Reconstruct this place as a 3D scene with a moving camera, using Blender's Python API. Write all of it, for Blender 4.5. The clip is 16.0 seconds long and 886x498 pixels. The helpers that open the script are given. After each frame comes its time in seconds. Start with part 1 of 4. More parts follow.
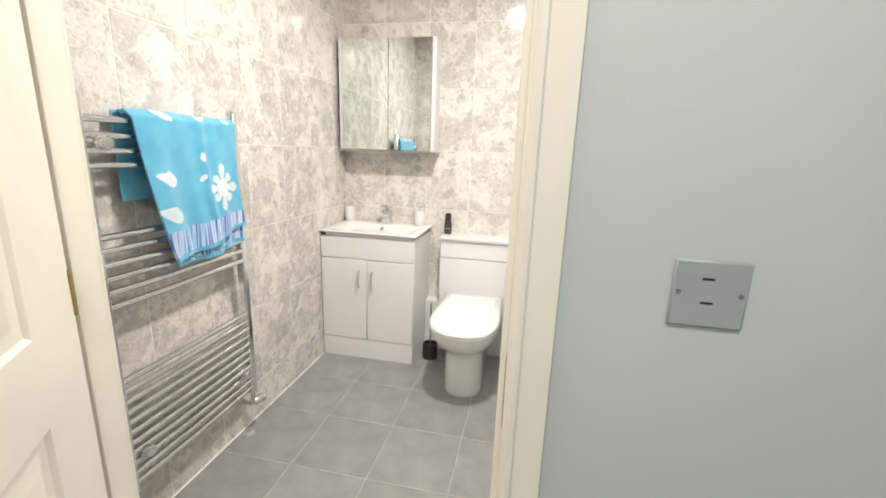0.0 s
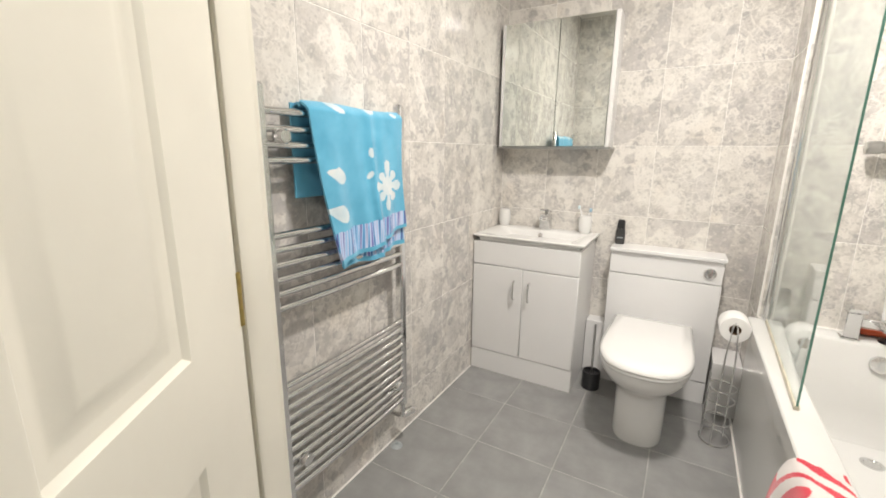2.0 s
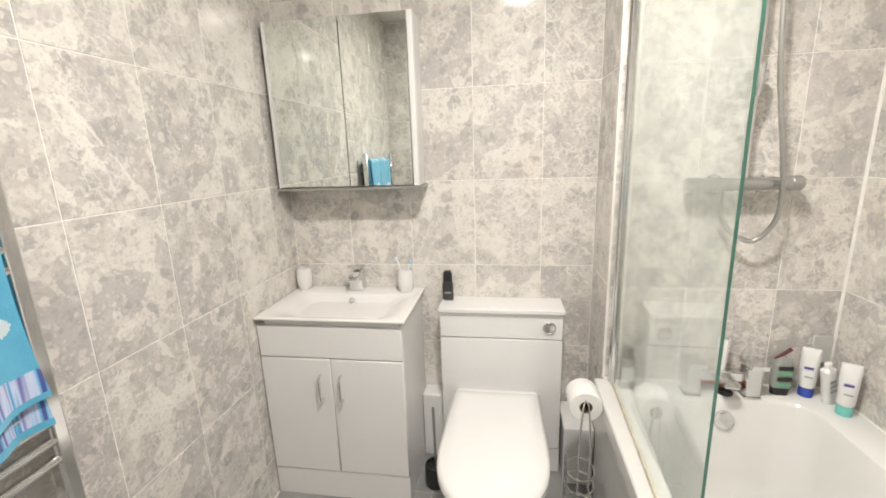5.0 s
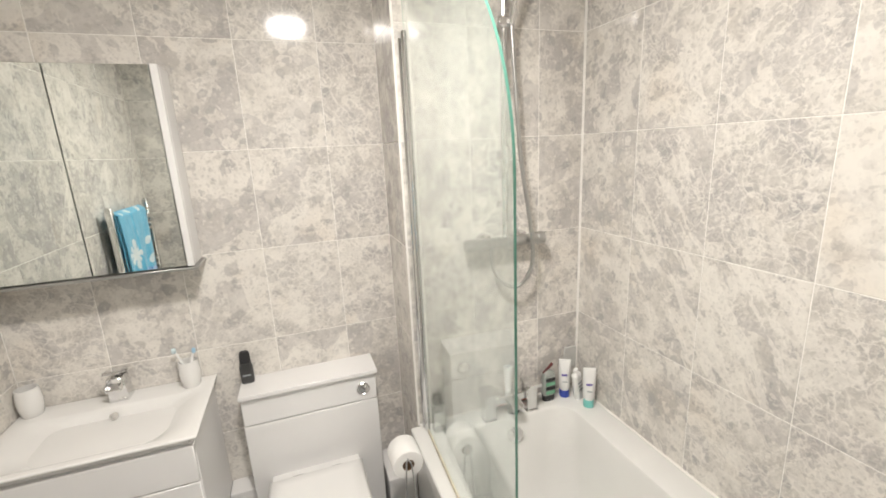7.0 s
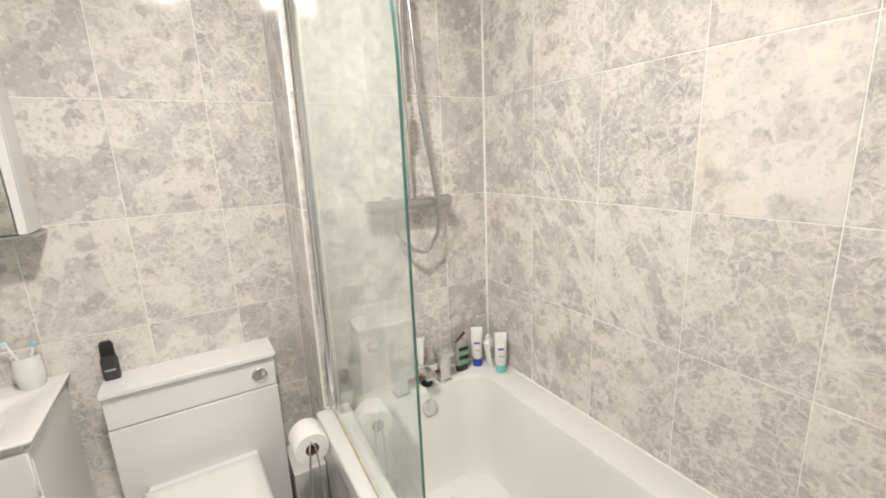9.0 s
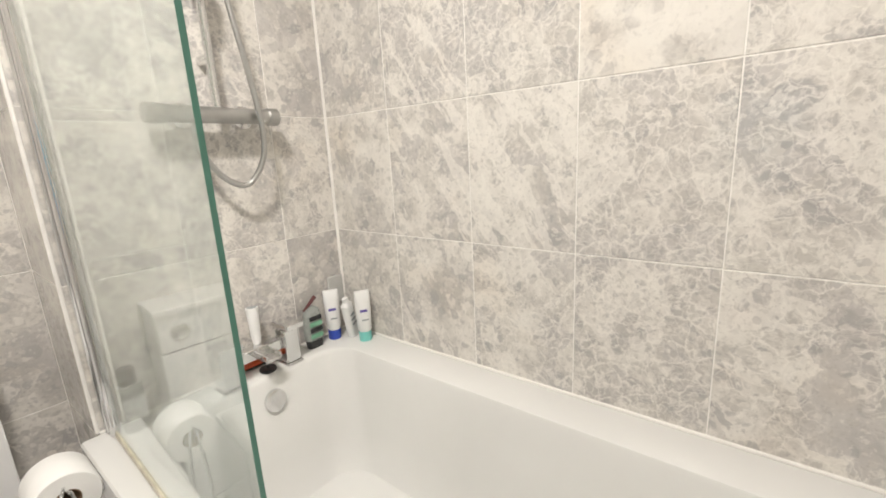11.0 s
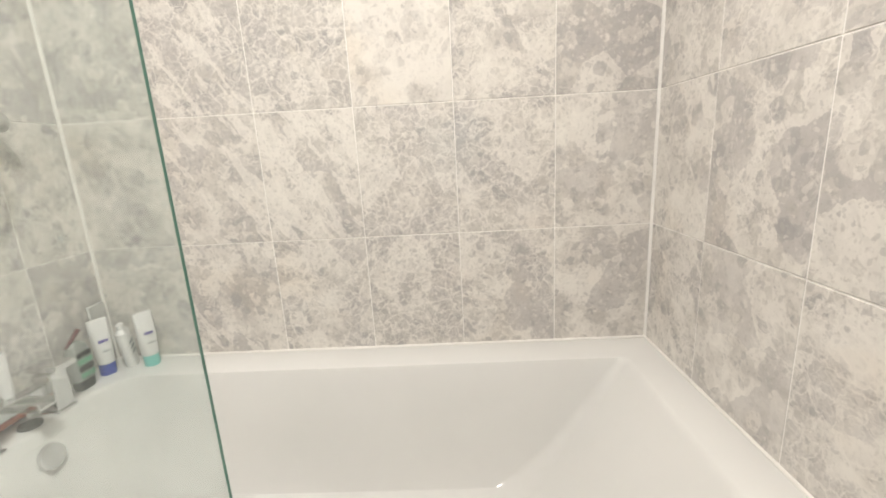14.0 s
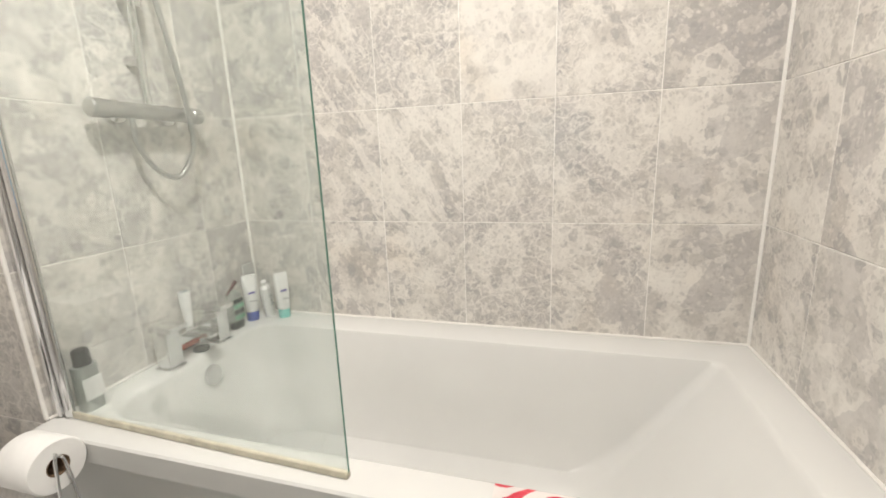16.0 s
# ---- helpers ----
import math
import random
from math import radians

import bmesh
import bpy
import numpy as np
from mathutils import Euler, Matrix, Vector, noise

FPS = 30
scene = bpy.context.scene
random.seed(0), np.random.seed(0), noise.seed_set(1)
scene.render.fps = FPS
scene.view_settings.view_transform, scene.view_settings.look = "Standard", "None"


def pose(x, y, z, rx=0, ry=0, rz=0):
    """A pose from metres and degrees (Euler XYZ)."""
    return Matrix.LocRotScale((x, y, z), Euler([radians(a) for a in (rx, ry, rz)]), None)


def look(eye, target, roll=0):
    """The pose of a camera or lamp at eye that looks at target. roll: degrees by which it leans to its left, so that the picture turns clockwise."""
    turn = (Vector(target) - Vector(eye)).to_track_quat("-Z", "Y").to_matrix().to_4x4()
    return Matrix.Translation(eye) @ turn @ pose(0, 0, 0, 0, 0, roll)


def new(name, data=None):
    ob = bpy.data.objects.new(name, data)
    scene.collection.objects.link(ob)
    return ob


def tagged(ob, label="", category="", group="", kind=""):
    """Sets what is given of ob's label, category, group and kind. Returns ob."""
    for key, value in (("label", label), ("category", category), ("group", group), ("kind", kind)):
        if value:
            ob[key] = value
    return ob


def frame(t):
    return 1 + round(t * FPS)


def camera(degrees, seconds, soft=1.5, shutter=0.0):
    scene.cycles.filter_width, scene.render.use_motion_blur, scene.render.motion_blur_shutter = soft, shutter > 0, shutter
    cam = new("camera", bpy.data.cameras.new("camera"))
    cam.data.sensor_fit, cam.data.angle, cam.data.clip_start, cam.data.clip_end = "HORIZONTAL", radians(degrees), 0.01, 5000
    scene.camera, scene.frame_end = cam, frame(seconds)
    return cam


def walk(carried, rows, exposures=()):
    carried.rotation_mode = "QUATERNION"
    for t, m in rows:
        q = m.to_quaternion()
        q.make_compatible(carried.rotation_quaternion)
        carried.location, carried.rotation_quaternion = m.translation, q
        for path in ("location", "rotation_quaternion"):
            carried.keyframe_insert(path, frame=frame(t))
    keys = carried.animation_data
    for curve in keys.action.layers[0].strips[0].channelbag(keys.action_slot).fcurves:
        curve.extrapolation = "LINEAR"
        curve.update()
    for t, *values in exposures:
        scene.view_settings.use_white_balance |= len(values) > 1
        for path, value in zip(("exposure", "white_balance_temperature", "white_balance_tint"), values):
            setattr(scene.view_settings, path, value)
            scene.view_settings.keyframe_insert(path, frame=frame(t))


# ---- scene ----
cam = camera(93.1, 16.0, soft=1.8)
PATH = [
    (0, (1.217, -0.681, 1.3), (0.834, 1.228, 0.84), 2.0),
    (0.5, (1.118, -0.693, 1.292), (0.521, 1.16, 0.833), 1.6),
    (1, (1.064, -0.673, 1.273), (0.305, 1.122, 0.825), 1.2),
    (1.5, (1.047, -0.59, 1.25), (0.157, 1.145, 0.807), 0.9),
    (2, (0.997, -0.485, 1.253), (0.029, 1.205, 0.801), 0.6),
    (2.5, (0.924, -0.37, 1.232), (-0.081, 1.3, 0.784), 0.3),
    (3, (0.852, -0.236, 1.274), (-0.146, 1.441, 0.834), -0.1),
    (3.5, (0.852, -0.129, 1.331), (-0.089, 1.582, 0.901), -0.7),
    (4, (0.89, -0.003, 1.373), (0.08, 1.775, 0.946), -1.5),
    (4.5, (0.948, 0.125, 1.392), (0.365, 1.985, 0.945), -1.8),
    (5, (0.982, 0.193, 1.414), (0.674, 2.117, 0.962), -2.0),
    (5.2, (0.995, 0.208, 1.435), (0.792, 2.146, 0.983), -2.0),
    (7.3, (0.979, 0.263, 1.64), (1.69, 2.077, 1.189), -2.6),
    (7.5, (0.99, 0.26, 1.628), (1.739, 2.063, 1.192), -2.5),
    (8, (1.004, 0.251, 1.604), (1.837, 2.016, 1.169), -2.6),
    (8.2, (1.0, 0.252, 1.585), (1.874, 1.997, 1.146), -2.5),
    (10.3, (1.134, 0.426, 1.243), (2.385, 1.92, 0.795), -2.8),
    (10.5, (1.14, 0.46, 1.223), (2.468, 1.886, 0.774), -2.8),
    (11, (1.166, 0.511, 1.159), (2.698, 1.718, 0.715), -3.0),
    (11.5, (1.207, 0.548, 1.105), (2.926, 1.47, 0.667), -3.0),
    (12, (1.206, 0.567, 1.08), (3.054, 1.199, 0.649), -3.3),
    (12.5, (1.11, 0.592, 1.122), (3.02, 0.959, 0.653), -3.7),
    (13, (1.006, 0.587, 1.128), (2.943, 0.759, 0.658), -3.7),
    (13.5, (0.924, 0.573, 1.146), (2.868, 0.637, 0.682), -3.5),
    (14, (0.851, 0.573, 1.16), (2.798, 0.644, 0.705), -3.2),
    (14.5, (0.812, 0.564, 1.151), (2.752, 0.729, 0.691), -2.9),
    (15, (0.773, 0.558, 1.147), (2.698, 0.862, 0.695), -2.6),
    (15.5, (0.752, 0.545, 1.143), (2.65, 0.989, 0.697), -2.3),
    (16, (0.747, 0.541, 1.14), (2.623, 1.08, 0.701), -2.1),
]
walk(cam, [(t, look(eye, target, roll)) for t, eye, target, roll in PATH], [(0, 0.42), (0.5, 0.27), (1.5, 0.21), (4.5, 0.16), (8, -0.06), (12, 0.04), (16, 0.02)])

# ---- light ----
W, D, BE, H = 2.083, 1.99, 1.70, 2.43      # room width, depth at the basin, depth at the bath, ceiling height
STEP = 1.337                               # where the wall behind the bath juts out
DOOR0, DOOR1, DOORH = 0.345, 1.204, 2.02    # door opening in the south wall
HALL = -0.12                               # hall face of the south wall

world = bpy.data.worlds.new("world")
scene.world = world
world.use_nodes = True
sky = world.node_tree.nodes.new("ShaderNodeTexSky")
sky.sky_type, sky.sun_disc, sky.sun_elevation, sky.sun_rotation = "NISHITA", False, radians(35), radians(40)
world.node_tree.links.new(sky.outputs[0], world.node_tree.nodes["Background"].inputs[0])
world.node_tree.nodes["Background"].inputs[1].default_value = 0.05

LAMP = (1.05, 0.80)   # the one round ceiling light


def downlamp(name, x, y, z, power, size, colour):
    data = bpy.data.lights.new(name, "AREA")
    data.shape, data.size, data.energy, data.color = "DISK", size, power, colour
    ob = new(name, data)
    ob.matrix_world = pose(x, y, z)
    return ob


downlamp("bathroom_lamp", *LAMP, H - 0.040, 30.5, 0.18, (1.0, 0.935, 0.87))
# fill light added to brighten the hall side; no fitting is known there
downlamp("hall_lamp", 1.15, -1.05, H - 0.03, 18.0, 0.30, (1.0, 0.95, 0.88))

# ---- materials ----


def material(name, colour, rough=0.5, metal=0.0, spec=0.5):
    m = bpy.data.materials.new(name)
    m.use_nodes = True
    b = m.node_tree.nodes["Principled BSDF"]
    b.inputs["Base Color"].default_value = (*colour, 1)
    b.inputs["Roughness"].default_value = rough
    b.inputs["Metallic"].default_value = metal
    b.inputs["Specular IOR Level"].default_value = spec
    return m


def node(m, kind, **inputs):
    n = m.node_tree.nodes.new(kind)
    for key, value in inputs.items():
        n.inputs[key.replace("_", " ")].default_value = value
    return n


def link(m, a, b):
    m.node_tree.links.new(a, b)


def bsdf(m):
    return m.node_tree.nodes["Principled BSDF"]


def ramp(m, source, stops):
    n = m.node_tree.nodes.new("ShaderNodeValToRGB")
    while len(n.color_ramp.elements) < len(stops):
        n.color_ramp.elements.new(0.5)
    for e, (p, c) in zip(n.color_ramp.elements, stops):
        e.position = p
        e.color = (*c, 1) if len(c) == 3 else c
    link(m, source, n.inputs[0])
    return n.outputs[0]


def mix(m, factor, a, b, mode="MIX"):
    n = m.node_tree.nodes.new("ShaderNodeMix")
    n.data_type, n.blend_type = "RGBA", mode
    if isinstance(factor, float):
        n.inputs[0].default_value = factor
    else:
        link(m, factor, n.inputs[0])
    for socket, v in ((n.inputs[6], a), (n.inputs[7], b)):
        if isinstance(v, tuple):
            socket.default_value = (*v, 1)
        else:
            link(m, v, socket)
    return n.outputs[2]


def maths(m, op, a, b):
    n = m.node_tree.nodes.new("ShaderNodeMath")
    n.operation = op
    for socket, v in ((n.inputs[0], a), (n.inputs[1], b)):
        if isinstance(v, (int, float)):
            socket.default_value = v
        else:
            link(m, v, socket)
    return n.outputs[0]


def worn(m, scale=6.0, amount=0.12, rough=0.08, bump=0.0, fine=120.0):
    """Two scales of variation on a plain material: broad mottling of colour and gloss, and a fine relief."""
    b = bsdf(m)
    base = tuple(b.inputs["Base Color"].default_value)[:3]
    tc = m.node_tree.nodes.new("ShaderNodeTexCoord")
    n1 = node(m, "ShaderNodeTexNoise", Scale=scale, Detail=5.0)
    link(m, tc.outputs["Object"], n1.inputs["Vector"])
    dark = tuple(c * (1 - amount) for c in base)
    light = tuple(min(1.0, c * (1 + amount * 0.4)) for c in base)
    link(m, ramp(m, n1.outputs[0], [(0.3, dark), (0.7, light)]), b.inputs["Base Color"])
    r = b.inputs["Roughness"].default_value
    link(m, ramp(m, n1.outputs[0], [(0.3, (r + rough,) * 3), (0.7, (r,) * 3)]), b.inputs["Roughness"])
    if bump:
        n2 = node(m, "ShaderNodeTexNoise", Scale=fine, Detail=3.0)
        link(m, tc.outputs["Object"], n2.inputs["Vector"])
        bp = node(m, "ShaderNodeBump", Strength=bump, Distance=0.002)
        link(m, n2.outputs[0], bp.inputs["Height"])
        link(m, bp.outputs[0], b.inputs["Normal"])
    return m


def vector_noise(m, source, scale, amount, detail=3.0):
    """Pushes coordinates about by a noise, to make what follows ragged."""
    n = node(m, "ShaderNodeTexNoise", Scale=scale, Detail=detail, Roughness=0.6)
    link(m, source, n.inputs["Vector"])
    centred = m.node_tree.nodes.new("ShaderNodeVectorMath")
    centred.operation = "SUBTRACT"
    link(m, n.outputs["Color"], centred.inputs[0])
    centred.inputs[1].default_value = (0.5, 0.5, 0.5)
    push = m.node_tree.nodes.new("ShaderNodeVectorMath")
    push.operation = "MULTIPLY_ADD"
    link(m, centred.outputs[0], push.inputs[0])
    push.inputs[1].default_value = (amount, amount, amount)
    link(m, source, push.inputs[2])
    return push.outputs[0]


def grey(v):
    return (v, v, v)


def marble_material():
    """Brecciated stone: grey clasts in a cream ground, webbed with pale veins and slanting streaks.
    The tile's object colour says how pale it is (red), how crackled (green) and how streaked (blue)."""
    m = material("marble_effect_tile", (0.6, 0.57, 0.53), 0.10)
    b = bsdf(m)
    tc = m.node_tree.nodes.new("ShaderNodeTexCoord")
    info = m.node_tree.nodes.new("ShaderNodeObjectInfo")
    kind = m.node_tree.nodes.new("ShaderNodeSeparateColor")
    link(m, info.outputs["Color"], kind.inputs[0])
    pale, crackled, streaked = kind.outputs[0], kind.outputs[1], kind.outputs[2]
    off = m.node_tree.nodes.new("ShaderNodeCombineXYZ")
    link(m, maths(m, "MULTIPLY", info.outputs["Random"], 37.0), off.inputs[0])
    link(m, maths(m, "MULTIPLY", info.outputs["Random"], 91.0), off.inputs[2])
    add = m.node_tree.nodes.new("ShaderNodeVectorMath")
    link(m, tc.outputs["Object"], add.inputs[0])
    link(m, off.outputs[0], add.inputs[1])
    rough_p = vector_noise(m, add.outputs[0], 9.0, 0.055, 3.0)
    ragged = vector_noise(m, rough_p, 34.0, 0.024, 5.0)

    # ground: drifts between cream and mid grey, leaning with the streaks
    big = node(m, "ShaderNodeTexNoise", Scale=10.0, Detail=6.0, Roughness=0.6)
    link(m, ragged, big.inputs["Vector"])
    tone = maths(m, "ADD", big.outputs[0], maths(m, "MULTIPLY", maths(m, "SUBTRACT", pale, 0.5), 0.34))
    base = ramp(m, tone, [(0.34, (0.46, 0.44, 0.42)), (0.46, (0.57, 0.545, 0.508)), (0.56, (0.68, 0.652, 0.607)), (0.68, (0.77, 0.742, 0.692))])

    # large angular shards, some of them grey, each with its own edge
    slab = node(m, "ShaderNodeTexVoronoi", Scale=8.5)
    link(m, vector_noise(m, add.outputs[0], 16.0, 0.05, 4.0), slab.inputs["Vector"])
    tint = m.node_tree.nodes.new("ShaderNodeSeparateColor")
    link(m, slab.outputs["Color"], tint.inputs[0])
    base = mix(m, maths(m, "MULTIPLY", ramp(m, tint.outputs[2], [(0.62, grey(0.0)), (0.66, grey(0.60))]), ramp(m, pale, [(0.55, grey(1.0)), (0.9, grey(0.15))])), base, (0.45, 0.432, 0.425))
    base = mix(m, ramp(m, tint.outputs[2], [(0.20, grey(0.55)), (0.24, grey(0.0))]), base, (0.745, 0.718, 0.672))

    # clasts: cells of their own tone at two sizes, kept out of the palest ground
    keep = ramp(m, tone, [(0.50, grey(1.0)), (0.72, grey(0.10))])
    for scale, strength in ((19.0, 0.72), (38.0, 0.62), (75.0, 0.45)):
        cell = node(m, "ShaderNodeTexVoronoi", Scale=scale)
        link(m, ragged, cell.inputs["Vector"])
        pick = m.node_tree.nodes.new("ShaderNodeSeparateColor")
        link(m, cell.outputs["Color"], pick.inputs[0])
        shade = ramp(m, pick.outputs[0], [(0.18, (0.375, 0.363, 0.36)), (0.45, (0.49, 0.467, 0.435)), (0.78, (0.74, 0.71, 0.66))])
        # each clast is a rounded lump whose size is its own
        lump = maths(m, "SUBTRACT", maths(m, "ADD", maths(m, "MULTIPLY", pick.outputs[1], 0.50), 0.12), cell.outputs["Distance"])
        inside = ramp(m, lump, [(0.0, grey(0.0)), (0.07, grey(strength))])
        base = mix(m, maths(m, "MULTIPLY", inside, keep), base, shade)

    # webs of pale vein, coarse and fine, where the stone is crackled
    torn = vector_noise(m, ragged, 70.0, 0.020, 4.0)
    fade = node(m, "ShaderNodeTexNoise", Scale=9.0, Detail=4.0)
    link(m, add.outputs[0], fade.inputs["Vector"])
    where = maths(m, "ADD", fade.outputs[0], maths(m, "MULTIPLY", maths(m, "SUBTRACT", crackled, 0.5), 0.5))
    for scale, width, strength in ((22.0, 0.065, 0.75), (50.0, 0.10, 0.45)):
        web = node(m, "ShaderNodeTexVoronoi", Scale=scale)
        web.feature = "DISTANCE_TO_EDGE"
        link(m, torn, web.inputs["Vector"])
        line = ramp(m, web.outputs["Distance"], [(0.0, grey(strength)), (width, grey(0.0))])
        base = mix(m, maths(m, "MULTIPLY", line, ramp(m, where, [(0.46, grey(0.0)), (0.58, grey(1.0))])), base, (0.78, 0.752, 0.702))

    # slanting cream streaks with one hard edge, and grey shards beside them
    turned = m.node_tree.nodes.new("ShaderNodeMapping")
    turned.inputs["Rotation"].default_value = (0, radians(56), 0)
    link(m, rough_p, turned.inputs["Vector"])
    stretch = m.node_tree.nodes.new("ShaderNodeMapping")
    stretch.inputs["Scale"].default_value = (3.0, 6.0, 14.0)
    link(m, turned.outputs[0], stretch.inputs["Vector"])
    streak = node(m, "ShaderNodeTexNoise", Scale=1.25, Detail=5.0, Roughness=0.55)
    link(m, stretch.outputs[0], streak.inputs["Vector"])
    band = maths(m, "ADD", streak.outputs[0], maths(m, "MULTIPLY", maths(m, "SUBTRACT", streaked, 0.78), 0.36))
    shard = ramp(m, band, [(0.40, grey(0.5)), (0.425, grey(0.0))])
    base = mix(m, maths(m, "MULTIPLY", shard, ramp(m, streaked, [(0.75, grey(0.0)), (0.9, grey(1.0))])), base, (0.42, 0.408, 0.408))
    base = mix(m, ramp(m, band, [(0.585, grey(0.0)), (0.605, grey(0.68)), (0.70, grey(0.5))]), base, (0.79, 0.762, 0.712))

    # fine speckle and a warm stain here and there
    speck = node(m, "ShaderNodeTexNoise", Scale=95.0, Detail=4.0, Roughness=0.65)
    link(m, add.outputs[0], speck.inputs["Vector"])
    base = mix(m, maths(m, "MULTIPLY", ramp(m, speck.outputs[0], [(0.54, grey(0.0)), (0.66, grey(0.55))]), keep), base, (0.40, 0.375, 0.35))
    base = mix(m, ramp(m, speck.outputs[0], [(0.30, grey(0.45)), (0.42, grey(0.0))]), base, (0.78, 0.745, 0.69))
    warm = node(m, "ShaderNodeTexNoise", Scale=3.2, Detail=3.0)
    link(m, rough_p, warm.inputs["Vector"])
    base = mix(m, ramp(m, warm.outputs[0], [(0.58, grey(0.0)), (0.72, grey(0.5))]), base, (1.0, 0.94, 0.87), "MULTIPLY")
    link(m, base, b.inputs["Base Color"])
    bp = node(m, "ShaderNodeBump", Strength=0.04, Distance=0.003)
    ripple = node(m, "ShaderNodeTexNoise", Scale=14.0, Detail=1.0)
    link(m, add.outputs[0], ripple.inputs["Vector"])
    link(m, ripple.outputs[0], bp.inputs["Height"])
    link(m, bp.outputs[0], b.inputs["Normal"])
    return m


def floor_material():
    m = worn(material("grey_floor_tile", (0.305, 0.305, 0.30), 0.36), 9.0, 0.20, 0.12, 0.10, 160.0)
    b = bsdf(m)
    info = m.node_tree.nodes.new("ShaderNodeObjectInfo")
    src = b.inputs["Base Color"].links[0].from_socket
    shade = ramp(m, info.outputs["Random"], [(0.0, (0.90, 0.90, 0.90)), (1.0, (1, 1, 1))])
    link(m, mix(m, 1.0, src, shade, "MULTIPLY"), b.inputs["Base Color"])
    return m


def glass_material():
    m = bpy.data.materials.new("screen_glass")
    m.use_nodes = True
    b = bsdf(m)
    b.inputs["Base Color"].default_value = (0.93, 0.98, 0.96, 1)
    b.inputs["Roughness"].default_value = 0.02
    b.inputs["Transmission Weight"].default_value = 1.0
    b.inputs["IOR"].default_value = 1.5
    # a faint milky haze, stronger and weaker by noise
    haze = node(m, "ShaderNodeBsdfDiffuse")
    haze.inputs[0].default_value = (0.58, 0.63, 0.58, 1)
    tc = m.node_tree.nodes.new("ShaderNodeTexCoord")
    n = node(m, "ShaderNodeTexNoise", Scale=7.0, Detail=6.0)
    link(m, tc.outputs["Object"], n.inputs["Vector"])
    f = ramp(m, n.outputs[0], [(0.3, (0.07, 0.07, 0.07)), (0.7, (0.145, 0.145, 0.145))])
    ms = m.node_tree.nodes.new("ShaderNodeMixShader")
    link(m, f, ms.inputs[0])
    link(m, b.outputs[0], ms.inputs[1])
    link(m, haze.outputs[0], ms.inputs[2])
    out = m.node_tree.nodes["Material Output"]
    link(m, ms.outputs[0], out.inputs[0])
    return m


MARBLE = marble_material()
FLOORTILE = floor_material()
GROUT = worn(material("pale_grout", (0.86, 0.84, 0.80), 0.8), 30, 0.12, 0.05)
FGROUT = worn(material("floor_grout", (0.44, 0.43, 0.415), 0.85), 25, 0.25, 0.05)
SEALANT = worn(material("white_sealant", (0.84, 0.82, 0.78), 0.45), 20, 0.08)
CEILPAINT = worn(material("ceiling_paint", (0.82, 0.80, 0.76), 0.7), 3, 0.05, 0.05, 0.05)
BLUEWALL = worn(material("pale_blue_paint", (0.54, 0.575, 0.575), 0.6), 2.5, 0.05, 0.08, 0.12, 220.0)
GLOSSPAINT = worn(material("cream_gloss_paint", (0.80, 0.77, 0.68), 0.32), 5, 0.05, 0.1, 0.05, 90.0)
WHITEUNIT = worn(material("white_gloss_board", (0.77, 0.765, 0.76), 0.16), 3, 0.03, 0.06)
CERAMIC = worn(material("white_ceramic", (0.76, 0.755, 0.74), 0.07), 4, 0.03, 0.04)
ACRYLIC = worn(material("white_acrylic", (0.715, 0.715, 0.695), 0.12), 3, 0.04, 0.06)
CHROME = worn(material("chrome", (0.78, 0.78, 0.78), 0.08, 1.0), 20, 0.06, 0.08)
SATIN = worn(material("satin_metal", (0.52, 0.52, 0.51), 0.28, 1.0), 20, 0.1, 0.1)
MIRROR = material("mirror_silver", (0.86, 0.90, 0.87), 0.015, 1.0)
GLASS = glass_material()
GLASSEDGE = material("green_glass_edge", (0.09, 0.24, 0.19), 0.3)
BLACK = worn(material("black_plastic", (0.02, 0.02, 0.022), 0.35), 15, 0.2)
PAPER = worn(material("tissue_paper", (0.84, 0.83, 0.81), 0.95), 12, 0.06, 0.02, 0.25, 90.0)
CARD = material("brown_card", (0.20, 0.13, 0.08), 0.9)
WHITEPLASTIC = worn(material("white_plastic", (0.80, 0.80, 0.79), 0.3), 10, 0.04)
GREYPLASTIC = worn(material("grey_plate", (0.345, 0.375, 0.385), 0.4), 12, 0.08)
BRASS = worn(material("brass", (0.55, 0.42, 0.16), 0.35, 1.0), 40, 0.3, 0.2)

# ---- mesh helpers ----


def finish(name, bm, mat, smooth=False):
    me = bpy.data.meshes.new(name)
    bmesh.ops.recalc_face_normals(bm, faces=bm.faces)
    bm.to_mesh(me)
    bm.free()
    for one in (mat if isinstance(mat, (list, tuple)) else [mat]):
        me.materials.append(one)
    if smooth:
        me.shade_smooth()
        me.set_sharp_from_angle(angle=radians(smooth if smooth > 1 else 40))
    return me


def origin_of(ob):
    v = Vector((0, 0, 0))
    while ob:
        v += ob.location
        ob = ob.parent
    return v


def thing(name, loc, label, category, group=""):
    return_ob = new(name)
    return_ob.location = loc
    return_ob.empty_display_size = 0.05
    return tagged(return_ob, label, category, group)


def part(name, bm, mat, parent, label="", smooth=40):
    """Links a bmesh in world coordinates as one mesh under a thing or a part."""
    bmesh.ops.translate(bm, verts=bm.verts, vec=-origin_of(parent))
    ob = new(name, finish(name, bm, mat, smooth))
    ob.parent = parent
    if label:
        ob["label"] = label
    return ob


